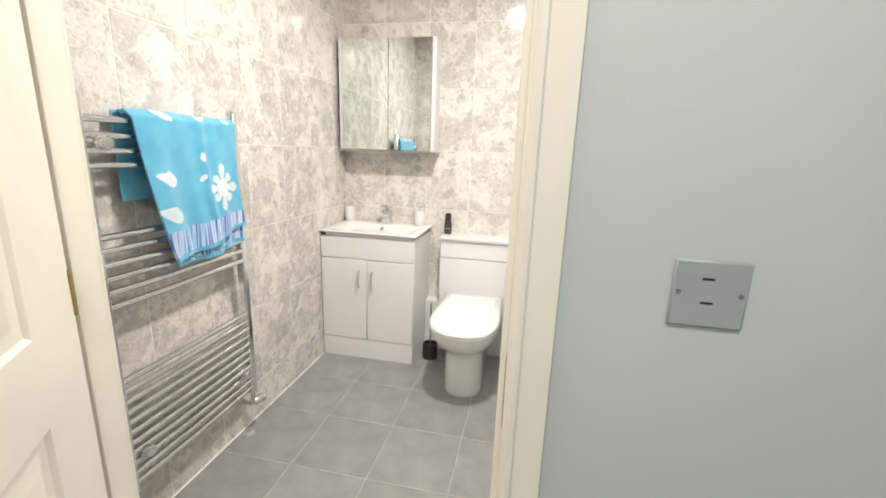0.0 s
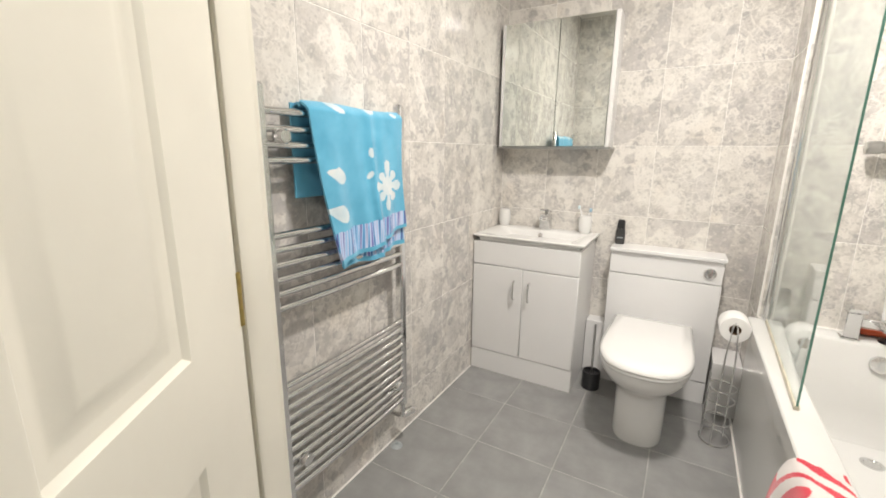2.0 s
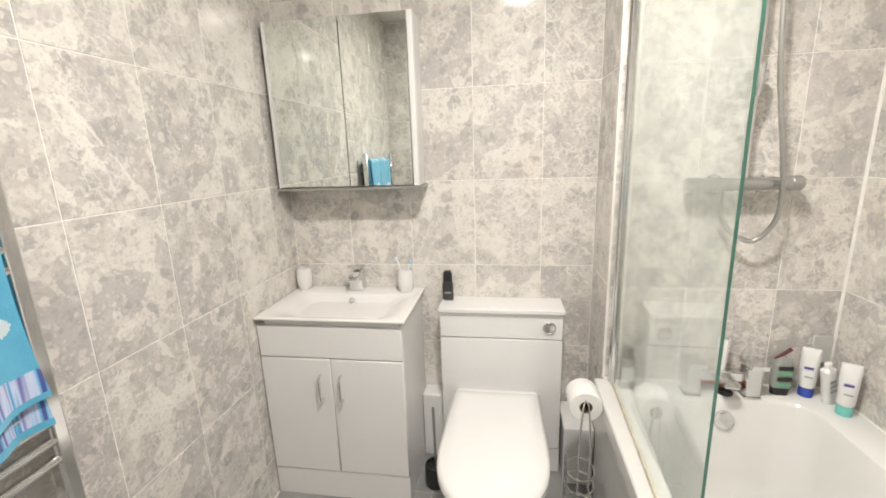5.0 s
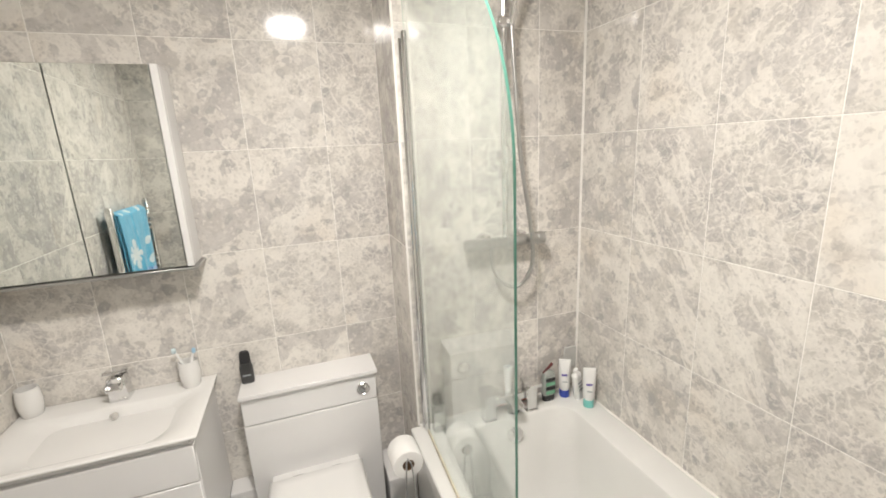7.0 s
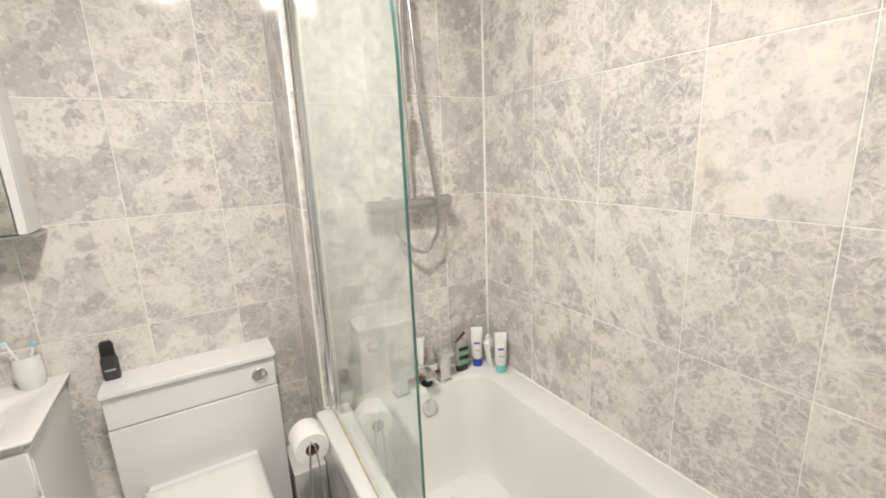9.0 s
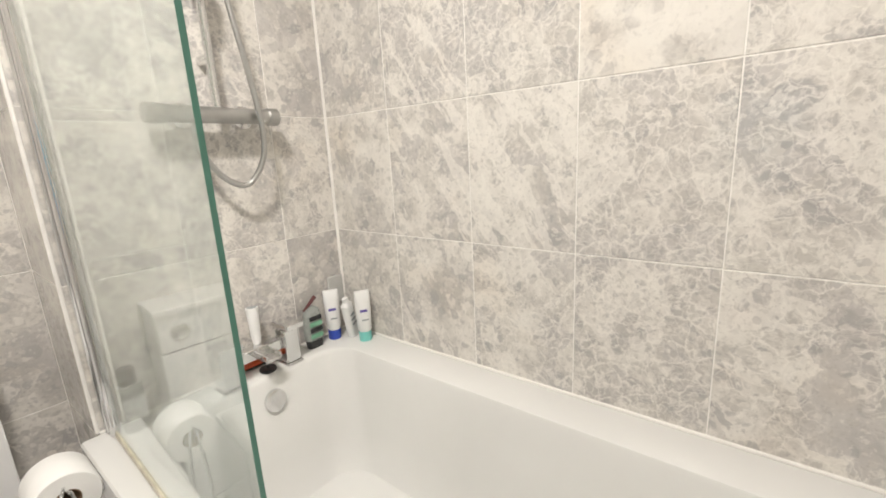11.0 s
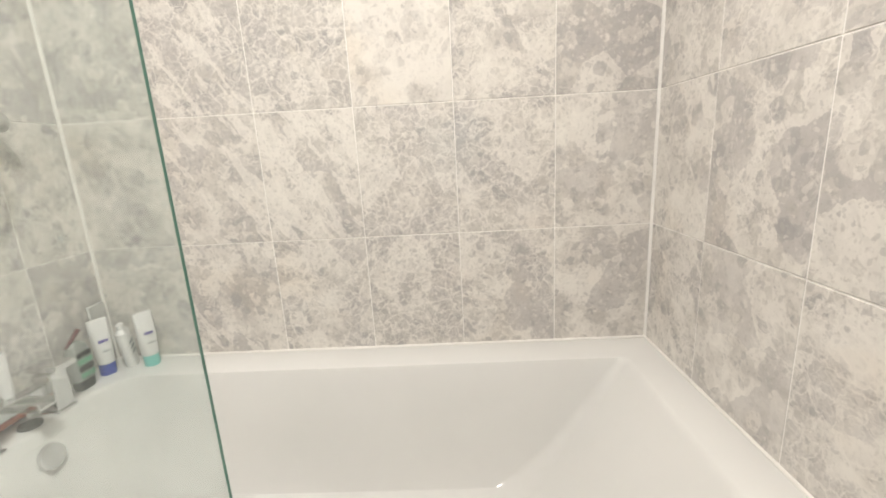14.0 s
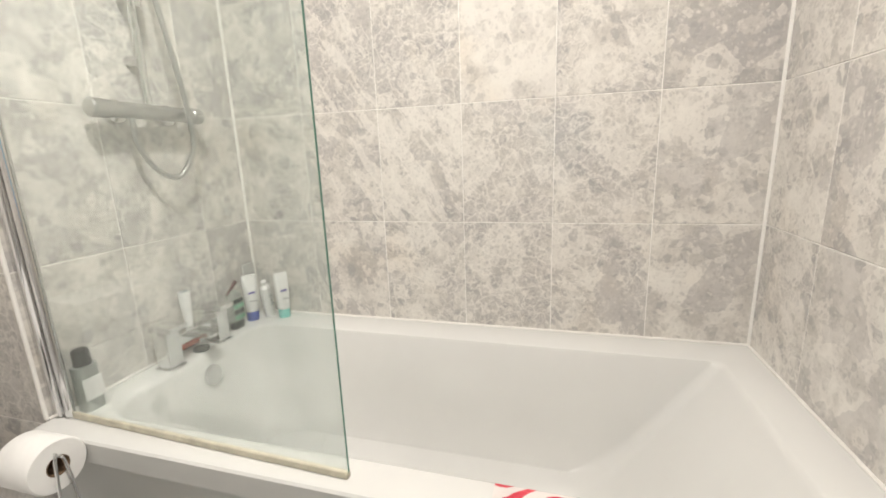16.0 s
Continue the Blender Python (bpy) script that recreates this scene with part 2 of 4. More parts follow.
def box(x0, x1, y0, y1, z0, z1, bevel=0.0, seg=1, bm=None, mi=0):
    bm = bm or bmesh.new()
    r = bmesh.ops.create_cube(bm, size=1.0)
    for v in r["verts"]:
        v.co = Vector(((x0 + x1) / 2 + v.co.x * (x1 - x0), (y0 + y1) / 2 + v.co.y * (y1 - y0), (z0 + z1) / 2 + v.co.z * (z1 - z0)))
    faces = {f for v in r["verts"] for f in v.link_faces}
    for f in faces:
        f.material_index = mi
    if bevel:
        edges = list({e for v in r["verts"] for e in v.link_edges})
        bmesh.ops.bevel(bm, geom=edges, offset=bevel, segments=seg, profile=0.5, affect="EDGES")
    return bm


def ring_frame(d):
    d = d.normalized()
    a = Vector((0, 0, 1)) if abs(d.z) < 0.9 else Vector((1, 0, 0))
    u = d.cross(a).normalized()
    return u, d.cross(u).normalized()


def tube(points, radius, n=12, closed=False, bm=None, caps=True, mi=0):
    """A round bar swept along points; radius a number or one for each point."""
    bm = bm or bmesh.new()
    pts = [Vector(p) for p in points]
    rings, u = [], None
    for i, p in enumerate(pts):
        a = pts[i - 1] if (i or closed) else p
        b = pts[(i + 1) % len(pts)] if (i + 1 < len(pts) or closed) else p
        d = (b - a).normalized()
        if u is None:
            u, v = ring_frame(d)
        else:
            u = (u - d * u.dot(d)).normalized()
            v = d.cross(u)
        r = radius if isinstance(radius, (int, float)) else radius[i]
        rings.append([bm.verts.new(p + r * (math.cos(2 * math.pi * k / n) * u + math.sin(2 * math.pi * k / n) * v)) for k in range(n)])
    for i in range(len(rings) - (0 if closed else 1)):
        a, b = rings[i], rings[(i + 1) % len(rings)]
        for k in range(n):
            bm.faces.new((a[k], a[(k + 1) % n], b[(k + 1) % n], b[k])).material_index = mi
    if caps and not closed:
        bm.faces.new(rings[0]).material_index = mi
        bm.faces.new(rings[-1]).material_index = mi
    return bm


def lathe(profile, centre, axis=(0, 0, 1), n=28, bm=None, mi=0):
    """Turns a profile of (radius, height) round an axis through centre."""
    bm = bm or bmesh.new()
    c, d = Vector(centre), Vector(axis).normalized()
    u, v = ring_frame(d)
    rings = []
    for r, h in profile:
        if r < 1e-5:
            rings.append([bm.verts.new(c + d * h)])
        else:
            rings.append([bm.verts.new(c + d * h + r * (math.cos(2 * math.pi * k / n) * u + math.sin(2 * math.pi * k / n) * v)) for k in range(n)])
    for a, b in zip(rings, rings[1:]):
        for k in range(n):
            q = [a[k % len(a)], a[(k + 1) % len(a)], b[(k + 1) % len(b)], b[k % len(b)]]
            q = list(dict.fromkeys(q))
            if len(q) > 2:
                bm.faces.new(q).material_index = mi
    return bm


def rounded(x0, x1, y0, y1, r, z, n=8):
    """A rounded rectangle as a loop of points at height z; r one radius or four (SW, SE, NE, NW)."""
    rs = (r,) * 4 if isinstance(r, (int, float)) else r
    out = []
    for (cx, cy, a), q in zip(((x0, y0, 180), (x1, y0, 270), (x1, y1, 0), (x0, y1, 90)), rs):
        mx = cx + (q if cx == x0 else -q)
        my = cy + (q if cy == y0 else -q)
        for k in range(n + 1):
            t = radians(a + 90 * k / n)
            out.append(Vector((mx + q * math.cos(t), my + q * math.sin(t), z)))
    return out


def loft(loops, bm=None, cap_start=False, cap_end=True, mi=0):
    bm = bm or bmesh.new()
    rings = [[bm.verts.new(p) for p in loop] for loop in loops]
    n = len(rings[0])
    for a, b in zip(rings, rings[1:]):
        for k in range(n):
            bm.faces.new((a[k], a[(k + 1) % n], b[(k + 1) % n], b[k])).material_index = mi
    if cap_start:
        bm.faces.new(rings[0]).material_index = mi
    if cap_end:
        bm.faces.new(rings[-1]).material_index = mi
    return bm


def smooth_path(points, steps=8):
    """A rounded curve through points (Catmull-Rom)."""
    p = [Vector(q) for q in points]
    p = [p[0] * 2 - p[1]] + p + [p[-1] * 2 - p[-2]]
    out = []
    for i in range(1, len(p) - 2):
        for k in range(steps):
            t = k / steps
            out.append(0.5 * (2 * p[i] + (p[i + 1] - p[i - 1]) * t + (2 * p[i - 1] - 5 * p[i] + 4 * p[i + 1] - p[i + 2]) * t * t + (3 * p[i] - p[i - 1] - 3 * p[i + 1] + p[i + 2]) * t ** 3))
    return out + [p[-2]]


# ---- structure ----
G = 0.0014  # tile thickness in front of the wall


def structure(name, bm, mat, label, smooth=0):
    return tagged(new(name, finish(name, bm, mat, smooth)), label, "structure", "", "structure")


floor = structure("floor", box(-0.5, 2.4, -1.9, 2.2, -0.1, -G), FGROUT, "grey tiled bathroom floor with pale grout lines")
ceiling = structure("ceiling", box(-0.5, 2.4, -1.9, 2.2, H, H + 0.1), CEILPAINT, "plain white painted ceiling")
wall_west = structure("wall_west", box(-0.1, -G, 0.0, 2.09, 0, H), GROUT, "wall of pale grey marble-effect tiles with white grout")
wall_north = structure("wall_north", box(-0.1, STEP + G, D + G, 2.1, 0, H), GROUT, "marble-effect tiled wall behind basin and toilet")
bm = box(STEP + G, 2.183, BE + G, 2.1, 0, H)
wall_bath_end = structure("wall_bath_end", bm, GROUT, "boxed-out marble-effect tiled wall at the tap end")
wall_east = structure("wall_east", box(W + G, 2.183, -0.1, BE + G, 0, H), GROUT, "marble-effect tiled wall along the bath")
bm = box(-0.1, DOOR0 - 0.03, HALL, -G, 0, H)
box(DOOR1 + 0.03, 2.4, HALL, -G, 0, H, bm=bm)
box(DOOR0 - 0.03, DOOR1 + 0.03, HALL, -G, DOORH + 0.03, H, bm=bm)
wall_south = structure("wall_south", bm, [GROUT], "wall with the doorway, tiled inside, blue outside")
# blue skin on the hall side
bm = box(-0.5, DOOR0 - 0.03, HALL - 0.004, HALL, 0, H)
box(DOOR1 + 0.03, 2.4, HALL - 0.004, HALL, 0, H, bm=bm)
box(DOOR0 - 0.03, DOOR1 + 0.03, HALL - 0.004, HALL, DOORH + 0.03, H, bm=bm)
structure("wall_hall_north", bm, BLUEWALL, "pale blue painted hallway wall")
# the other three hall walls are unseen, added to close the hall in
structure("wall_hall_south", box(-0.5, 2.4, -1.9, -1.8, 0, H), BLUEWALL, "pale blue painted hallway wall")
structure("wall_hall_west", box(-0.5, -0.4, -1.8, HALL - 0.004, 0, H), BLUEWALL, "pale blue painted hallway wall")
structure("wall_hall_east", box(2.3, 2.4, -1.8, HALL - 0.004, 0, H), BLUEWALL, "pale blue painted hallway wall")

# door lining, stop and architrave
for x0, x1, z0, z1 in ((DOOR0 - 0.03, DOOR0, 0, DOORH), (DOOR1, DOOR1 + 0.03, 0, DOORH), (DOOR0 - 0.03, DOOR1 + 0.03, DOORH, DOORH + 0.03)):
    structure("door_lining", box(x0, x1, HALL - 0.004, 0.014, z0, z1, 0.002), GLOSSPAINT, "cream gloss painted door lining", 30)
for x0, x1, y0, y1 in ((DOOR0, DOOR0 + 0.012, -0.060, -0.004), (DOOR1 - 0.012, DOOR1, -0.070, -0.030)):
    structure("door_stop", box(x0, x1, y0, y1, 0, DOORH, 0.002), GLOSSPAINT, "cream gloss painted door stop", 30)
ARCH = [(0.0, 0.0), (0.0, 0.010), (0.007, 0.016), (0.014, 0.016), (0.017, 0.012), (0.036, 0.014), (0.048, 0.018), (0.056, 0.018), (0.058, 0.0)]


def architrave(side):
    x0 = DOOR1 + 0.004 if side > 0 else DOOR0 - 0.004
    b = bmesh.new()
    lo = [b.verts.new((x0 + side * u, HALL - 0.004 - d, 0)) for u, d in ARCH]
    hi = [b.verts.new((x0 + side * u, HALL - 0.004 - d, DOORH + 0.004 + u)) for u, d in ARCH]
    for k in range(len(ARCH)):
        j = (k + 1) % len(ARCH)
        b.faces.new((lo[k], lo[j], hi[j], hi[k]))
    b.faces.new(hi)
    return b


structure("architrave_hinge_side", architrave(-1), GLOSSPAINT, "cream gloss moulded door architrave", 30)
structure("architrave_latch_side", architrave(1), GLOSSPAINT, "cream gloss moulded door architrave", 30)
b = bmesh.new()
lo = [b.verts.new((DOOR0 - 0.004 - u, HALL - 0.004 - d, DOORH + 0.004 + u)) for u, d in ARCH]
hi = [b.verts.new((DOOR1 + 0.004 + u, HALL - 0.004 - d, DOORH + 0.004 + u)) for u, d in ARCH]
for k in range(len(ARCH)):
    j = (k + 1) % len(ARCH)
    b.faces.new((lo[k], lo[j], hi[j], hi[k]))
structure("architrave_head", b, GLOSSPAINT, "cream gloss moulded door architrave", 30)

# ---- bath ----
bath = thing("bath", (1.69, 0.85, 0), "white acrylic bath built in along the tiled wall", "bath")
RIM = 0.56
o = lambda i, z: rounded(1.302 + i, W - i, 0 + i, BE - i, 0.006, z)
bm = loft([o(0, 0.505), o(0, RIM - 0.006), o(0.004, RIM - 0.001), o(0.010, RIM),
           rounded(1.385, 1.968, 0.10, 1.61, (0.03, 0.03, 0.09, 0.09), RIM),
           rounded(1.391, 1.962, 0.107, 1.604, (0.03, 0.03, 0.09, 0.09), RIM - 0.003),
           rounded(1.397, 1.957, 0.115, 1.598, (0.03, 0.03, 0.09, 0.09), RIM - 0.014),
           rounded(1.425, 1.938, 0.30, 1.565, (0.04, 0.04, 0.10, 0.10), 0.30),
           rounded(1.445, 1.925, 0.385, 1.545, (0.06, 0.06, 0.11, 0.11), 0.21),
           rounded(1.475, 1.905, 0.43, 1.515, (0.08, 0.08, 0.10, 0.10), 0.178),
           rounded(1.53, 1.85, 0.50, 1.46, 0.07, 0.168)])
part("tub", bm, ACRYLIC, bath, smooth=35)
part("side_panel", box(1.320, 1.335, 0.0, BE, 0.0, 0.506, 0.003), ACRYLIC, bath, "glossy white bath panel")
bm = lathe([(0, 0.012), (0.020, 0.012), (0.031, 0.009), (0.033, 0.0), (0.0, 0.0)], (1.711, 1.588, 0.488), (0, -1, 0.12))
part("overflow_cap", bm, CHROME, bath, "round chrome overflow")
bm = lathe([(0.034, 0.0), (0.034, 0.004), (0.026, 0.005), (0.022, 0.001), (0.0, 0.001)], (1.70, 1.42, 0.168))
part("drain", bm, CHROME, bath, "chrome drain ring")
structure("sealant_bead", tube([(W - 0.002, 0, RIM + 0.002), (W - 0.002, BE, RIM + 0.001)], 0.0045, 8), SEALANT, "white sealant along the bath edge", 40)
structure("sealant_bead", tube([(1.34, BE - 0.002, RIM + 0.002), (W, BE - 0.002, RIM + 0.001)], 0.004, 8), SEALANT, "white sealant along the bath edge", 40)
structure("sealant_bead", tube([(1.31, 0.002, RIM + 0.002), (W, 0.002, RIM + 0.001)], 0.004, 8), SEALANT, "white sealant along the bath edge", 40)
structure("tile_trim", box(STEP - 0.004, STEP + 0.004, BE - 0.004, BE + 0.004, RIM + 0.002, H, 0.002), SEALANT, "white plastic trim on the tiled corner", 30)
for cx, cy in ((W, BE), (W, 0)):
    structure("sealant_corner", tube([(cx - 0.001, cy + (-0.001 if cy else 0.001), RIM), (cx - 0.001, cy + (-0.001 if cy else 0.001), H)], 0.006, 8), SEALANT, "white sealant line in the tiled corner", 40)

structure("floor_sealant", tube([(1.318, 0.0, 0.001), (1.318, 1.78, 0.001)], 0.005, 8), SEALANT, "white sealant along the foot of the bath panel", 40)
structure("floor_sealant", tube([(0.001, 0.03, 0.001), (0.001, 1.6, 0.001)], 0.004, 8), SEALANT, "white sealant where floor meets wall", 40)

# ---- bath screen ----
screen = thing("bath_screen", (1.362, BE, RIM), "hinged clear glass bath screen with chrome wall channel", "shower screen")
SX, S0, S1, ST = 1.364, 0.908, 1.654, 2.10
outline = [(S1, RIM + 0.012), (S1, ST)] + [(S0 + 0.55 - 0.55 * math.sin(radians(a)), ST - 0.52 + 0.52 * math.cos(radians(a))) for a in range(0, 91, 5)] + [(S0, RIM + 0.012)]
b = bmesh.new()
swing = lambda y: 1.338 + 0.026 * (y - S0) / (S1 - S0)
fa = [b.verts.new((swing(y) - 0.003, y, z)) for y, z in outline]
fb = [b.verts.new((swing(y) + 0.003, y, z)) for y, z in outline]
b.faces.new(fa)
b.faces.new(list(reversed(fb)))
for k in range(len(outline)):
    j = (k + 1) % len(outline)
    b.faces.new((fa[k], fb[k], fb[j], fa[j])).material_index = 1
pane = part("glass_pane", b, [GLASS, GLASSEDGE], screen, "clear greenish glass with a rounded top corner", 0)
pane.visible_shadow = False
part("wall_channel", box(1.348, 1.384, 1.672, BE, RIM + 0.002, 1.985, 0.004), CHROME, screen)
part("hinge_tube", tube([(SX, 1.657, RIM + 0.004), (SX, 1.657, 2.0)], 0.012, 16), CHROME, screen)
seal = box(-0.007, 0.007, S0, S1 - 0.01, RIM + 0.0005, RIM + 0.016, 0.002)
for v in seal.verts:
    v.co.x += swing(v.co.y)
part("bottom_seal", seal, worn(material("clear_seal", (0.62, 0.58, 0.46), 0.3), 30, 0.25), screen)

# ---- vanity unit ----
vanity = thing("vanity_unit", (0.30, 1.79, 0), "white gloss two-door vanity unit in the corner", "cabinet")
VX0, VX1, VY = 0.004, 0.588, 1.598
part("body", box(VX0, VX1, VY + 0.018, D - 0.002, 0.0, 0.775, 0.002), WHITEUNIT, vanity)
part("fascia", box(VX0, VX1, VY, VY + 0.017, 0.645, 0.775, 0.003), WHITEUNIT, vanity)
part("plinth", box(VX0, VX1, VY + 0.003, VY + 0.017, 0.0, 0.128, 0.002), WHITEUNIT, vanity)
for k in range(2):
    xm = (VX0 + VX1) / 2
    x0, x1 = ((VX0, xm - 0.0015), (xm + 0.0015, VX1))[k]
    d = part("door", box(x0, x1, VY, VY + 0.017, 0.131, 0.641, 0.003), WHITEUNIT, vanity)
    hx = xm + (-0.044, 0.040)[k]
    bm = tube(smooth_path([(hx, VY, 0.575), (hx, VY - 0.022, 0.570), (hx, VY - 0.026, 0.52), (hx, VY - 0.022, 0.475), (hx, VY, 0.470)], 6), 0.005, 10)
    part("handle", bm, CHROME, d, "chrome bow handle")
basin = thing("basin", (0.30, 1.79, 0.776), "white ceramic inset basin on the vanity unit", "basin")
o = lambda i, z: rounded(0.002 + i, 0.606 - i, 1.583 + i, D - 0.002 - i, 0.006, z)
bm = loft([o(0.030, 0.776), o(0.026, 0.792), o(0.006, 0.800), o(0.001, 0.804), o(0.0, 0.810), o(0.002, 0.8125), o(0.008, 0.813),
           rounded(0.030, 0.576, 1.604, 1.892, (0.05, 0.05, 0.03, 0.03), 0.8125), rounded(0.052, 0.556, 1.616, 1.886, (0.07, 0.07, 0.03, 0.03), 0.809),
           rounded(0.085, 0.525, 1.634, 1.880, (0.09, 0.09, 0.04, 0.04), 0.797), rounded(0.125, 0.485, 1.660, 1.872, (0.09, 0.09, 0.04, 0.04), 0.772),
           rounded(0.165, 0.440, 1.69, 1.856, 0.06, 0.748), rounded(0.21, 0.40, 1.72, 1.83, 0.05, 0.738)], cap_start=True)
part("bowl", bm, CERAMIC, basin, smooth=50)
part("overflow", lathe([(0.0, 0.003), (0.006, 0.003), (0.007, 0.006), (0.013, 0.006), (0.014, 0.0)], (0.300, 1.864, 0.788), (0, -0.9, 0.45)), CHROME, basin, "chrome overflow ring")
part("plug", lathe([(0.0, 0.006), (0.026, 0.005), (0.028, 0.0)], (0.305, 1.775, 0.736)), CHROME, basin)

tap = thing("basin_tap", (0.305, 1.925, 0.812), "square chrome waterfall mixer tap on the basin", "tap")
b = box(0.274, 0.336, 1.893, 1.952, 0.8128, 0.905, 0.003)
for v in b.verts:
    k = (v.co.z - 0.8128) / 0.092
    v.co.y = 1.9225 + (v.co.y - 1.9225) * (1 - 0.10 * k) - 0.006 * k
    v.co.x = 0.305 + (v.co.x - 0.305) * (1 - 0.18 * k)
part("base", b, CHROME, tap)
# open waterfall spout: a floor and two cheeks
b = box(0.281, 0.329, 1.862, 1.915, 0.876, 0.884, 0.0015)
box(0.281, 0.286, 1.862, 1.915, 0.884, 0.899, 0.001, bm=b)
box(0.324, 0.329, 1.862, 1.915, 0.884, 0.899, 0.001, bm=b)
bmesh.ops.rotate(b, verts=b.verts, cent=(0.305, 1.915, 0.885), matrix=Matrix.Rotation(radians(12), 3, "X"))
part("spout", b, CHROME, tap)
b = box(0.279, 0.331, 1.872, 1.955, 0.914, 0.926, 0.002)
box(0.296, 0.314, 1.912, 1.935, 0.904, 0.915, 0.002, bm=b)
bmesh.ops.rotate(b, verts=b.verts, cent=(0.305, 1.94, 0.915), matrix=Matrix.Rotation(radians(-10), 3, "X"))
part("lever", b, CHROME, tap)

tap.location.y += 0.018

# ---- toilet ----
cistern = thing("cistern_unit", (0.946, 1.91, 0), "white gloss back-to-wall toilet unit", "cabinet")
CX0, CX1, CY = 0.692, 1.204, 1.848
part("front_panel", box(CX0, CX1, CY, CY + 0.016, 0.12, 0.634, 0.003), WHITEUNIT, cistern)
part("flush_panel", box(CX0, CX1, CY, CY + 0.016, 0.638, 0.752, 0.003), WHITEUNIT, cistern)
part("body", box(CX0, CX1, CY + 0.017, D - 0.002, 0.0, 0.752, 0.002), WHITEUNIT, cistern)
part("plinth", box(CX0, CX1, CY + 0.003, CY + 0.016, 0.0, 0.117, 0.002), WHITEUNIT, cistern)
part("lid", box(CX0 - 0.004, CX1 + 0.006, CY - 0.016, D - 0.001, 0.753, 0.772, 0.003), WHITEUNIT, cistern)
part("flush_button", lathe([(0.027, 0.0), (0.027, 0.006), (0.023, 0.010), (0.020, 0.007), (0.0, 0.008)], (1.148, CY, 0.692), (0, -1, 0)), CHROME, cistern, "round chrome dual flush button")

toilet = thing("toilet", (0.94, 1.5, 0), "white ceramic toilet with closed rounded seat", "toilet")


def pan(s, yb, yf, z, rf=0.9, n=10):
    """A D-shaped outline: straight back at yb, half width s, round front at yf."""
    cx = 0.932
    out = [Vector((cx + s * 0.95, yb, z))]
    L = min(s * 1.35, (yb - yf) * rf)
    for k in range(2 * n + 1):
        a = math.pi * k / (2 * n)
        ca, sa = math.cos(a), math.sin(a)
        out.append(Vector((cx + s * math.copysign(abs(ca) ** 0.8, ca), yf + L - L * abs(sa) ** 0.8, z)))
    out.append(Vector((cx - s * 0.95, yb, z)))
    return out


bm = loft([pan(0.104, CY, 1.335, 0.0), pan(0.106, CY, 1.328, 0.02), pan(0.103, CY, 1.322, 0.15), pan(0.104, CY, 1.312, 0.24), pan(0.112, CY, 1.290, 0.272), pan(0.132, CY, 1.252, 0.296), pan(0.154, CY, 1.228, 0.322), pan(0.170, CY, 1.208, 0.350), pan(0.179, CY, 1.196, 0.378), pan(0.178, CY, 1.198, 0.392)], cap_start=True)
part("bowl", bm, CERAMIC, toilet, smooth=60)
bm = loft([pan(0.180, 1.765, 1.186, 0.393), pan(0.184, 1.768, 1.180, 0.398), pan(0.184, 1.768, 1.180, 0.406), pan(0.180, 1.765, 1.186, 0.410)], cap_start=True)
part("seat", bm, CERAMIC, toilet, smooth=60)
bm = loft([pan(0.180, 1.768, 1.186, 0.411), pan(0.185, 1.772, 1.178, 0.416), pan(0.184, 1.772, 1.180, 0.427), pan(0.172, 1.762, 1.198, 0.436), pan(0.13, 1.72, 1.26, 0.440)], cap_start=True)
part("lid", bm, CERAMIC, toilet, smooth=60)
for hx in (0.86, 1.005):
    part("hinge", tube([(hx - 0.02, 1.785, 0.405), (hx + 0.02, 1.785, 0.405)], 0.012, 12), CHROME, toilet)

# low pipe boxing either side of the toilet unit
boxing = structure("pipe_boxing", box(0.590, 0.690, 1.90, D - 0.001, 0.0, 0.32, 0.003), WHITEUNIT, "low white boxing over pipes", 30)
structure("pipe_boxing", box(1.212, STEP - 0.002, 1.785, D - 0.001, 0.0, 0.27, 0.003), WHITEUNIT, "low white boxing over pipes", 30)

# ---- mirror cabinet ----
cab = thing("mirror_cabinet", (0.33, 1.93, 1.27), "white wall cabinet with two mirror doors", "mirror cabinet")
MX0, MX1, MY, MZ0, MZ1 = 0.022, 0.628, 1.86, 1.285, 1.93
part("body", box(MX0, MX1, MY + 0.020, D - 0.002, MZ0, MZ1, 0.002), WHITEUNIT, cab)
xm = 0.338
for x0, x1 in ((MX0 + 0.018, xm - 0.001), (xm + 0.001, MX1 - 0.024)):
    part("door", box(x0, x1, MY, MY + 0.018, MZ0 + 0.002, MZ1 - 0.002, 0.0015), MIRROR, cab, "mirror glass door")
part("side_edge", box(MX0, MX0 + 0.016, MY, MY + 0.018, MZ0, MZ1, 0.002), WHITEUNIT, cab)
part("side_edge", box(MX1 - 0.022, MX1, MY, MY + 0.018, MZ0, MZ1, 0.002), WHITEUNIT, cab)
part("shelf", box(MX0 - 0.002, MX1 + 0.012, MY - 0.012, D - 0.002, MZ0 - 0.011, MZ0 - 0.001, 0.002), SATIN, cab, "thin grey glass shelf under the cabinet")

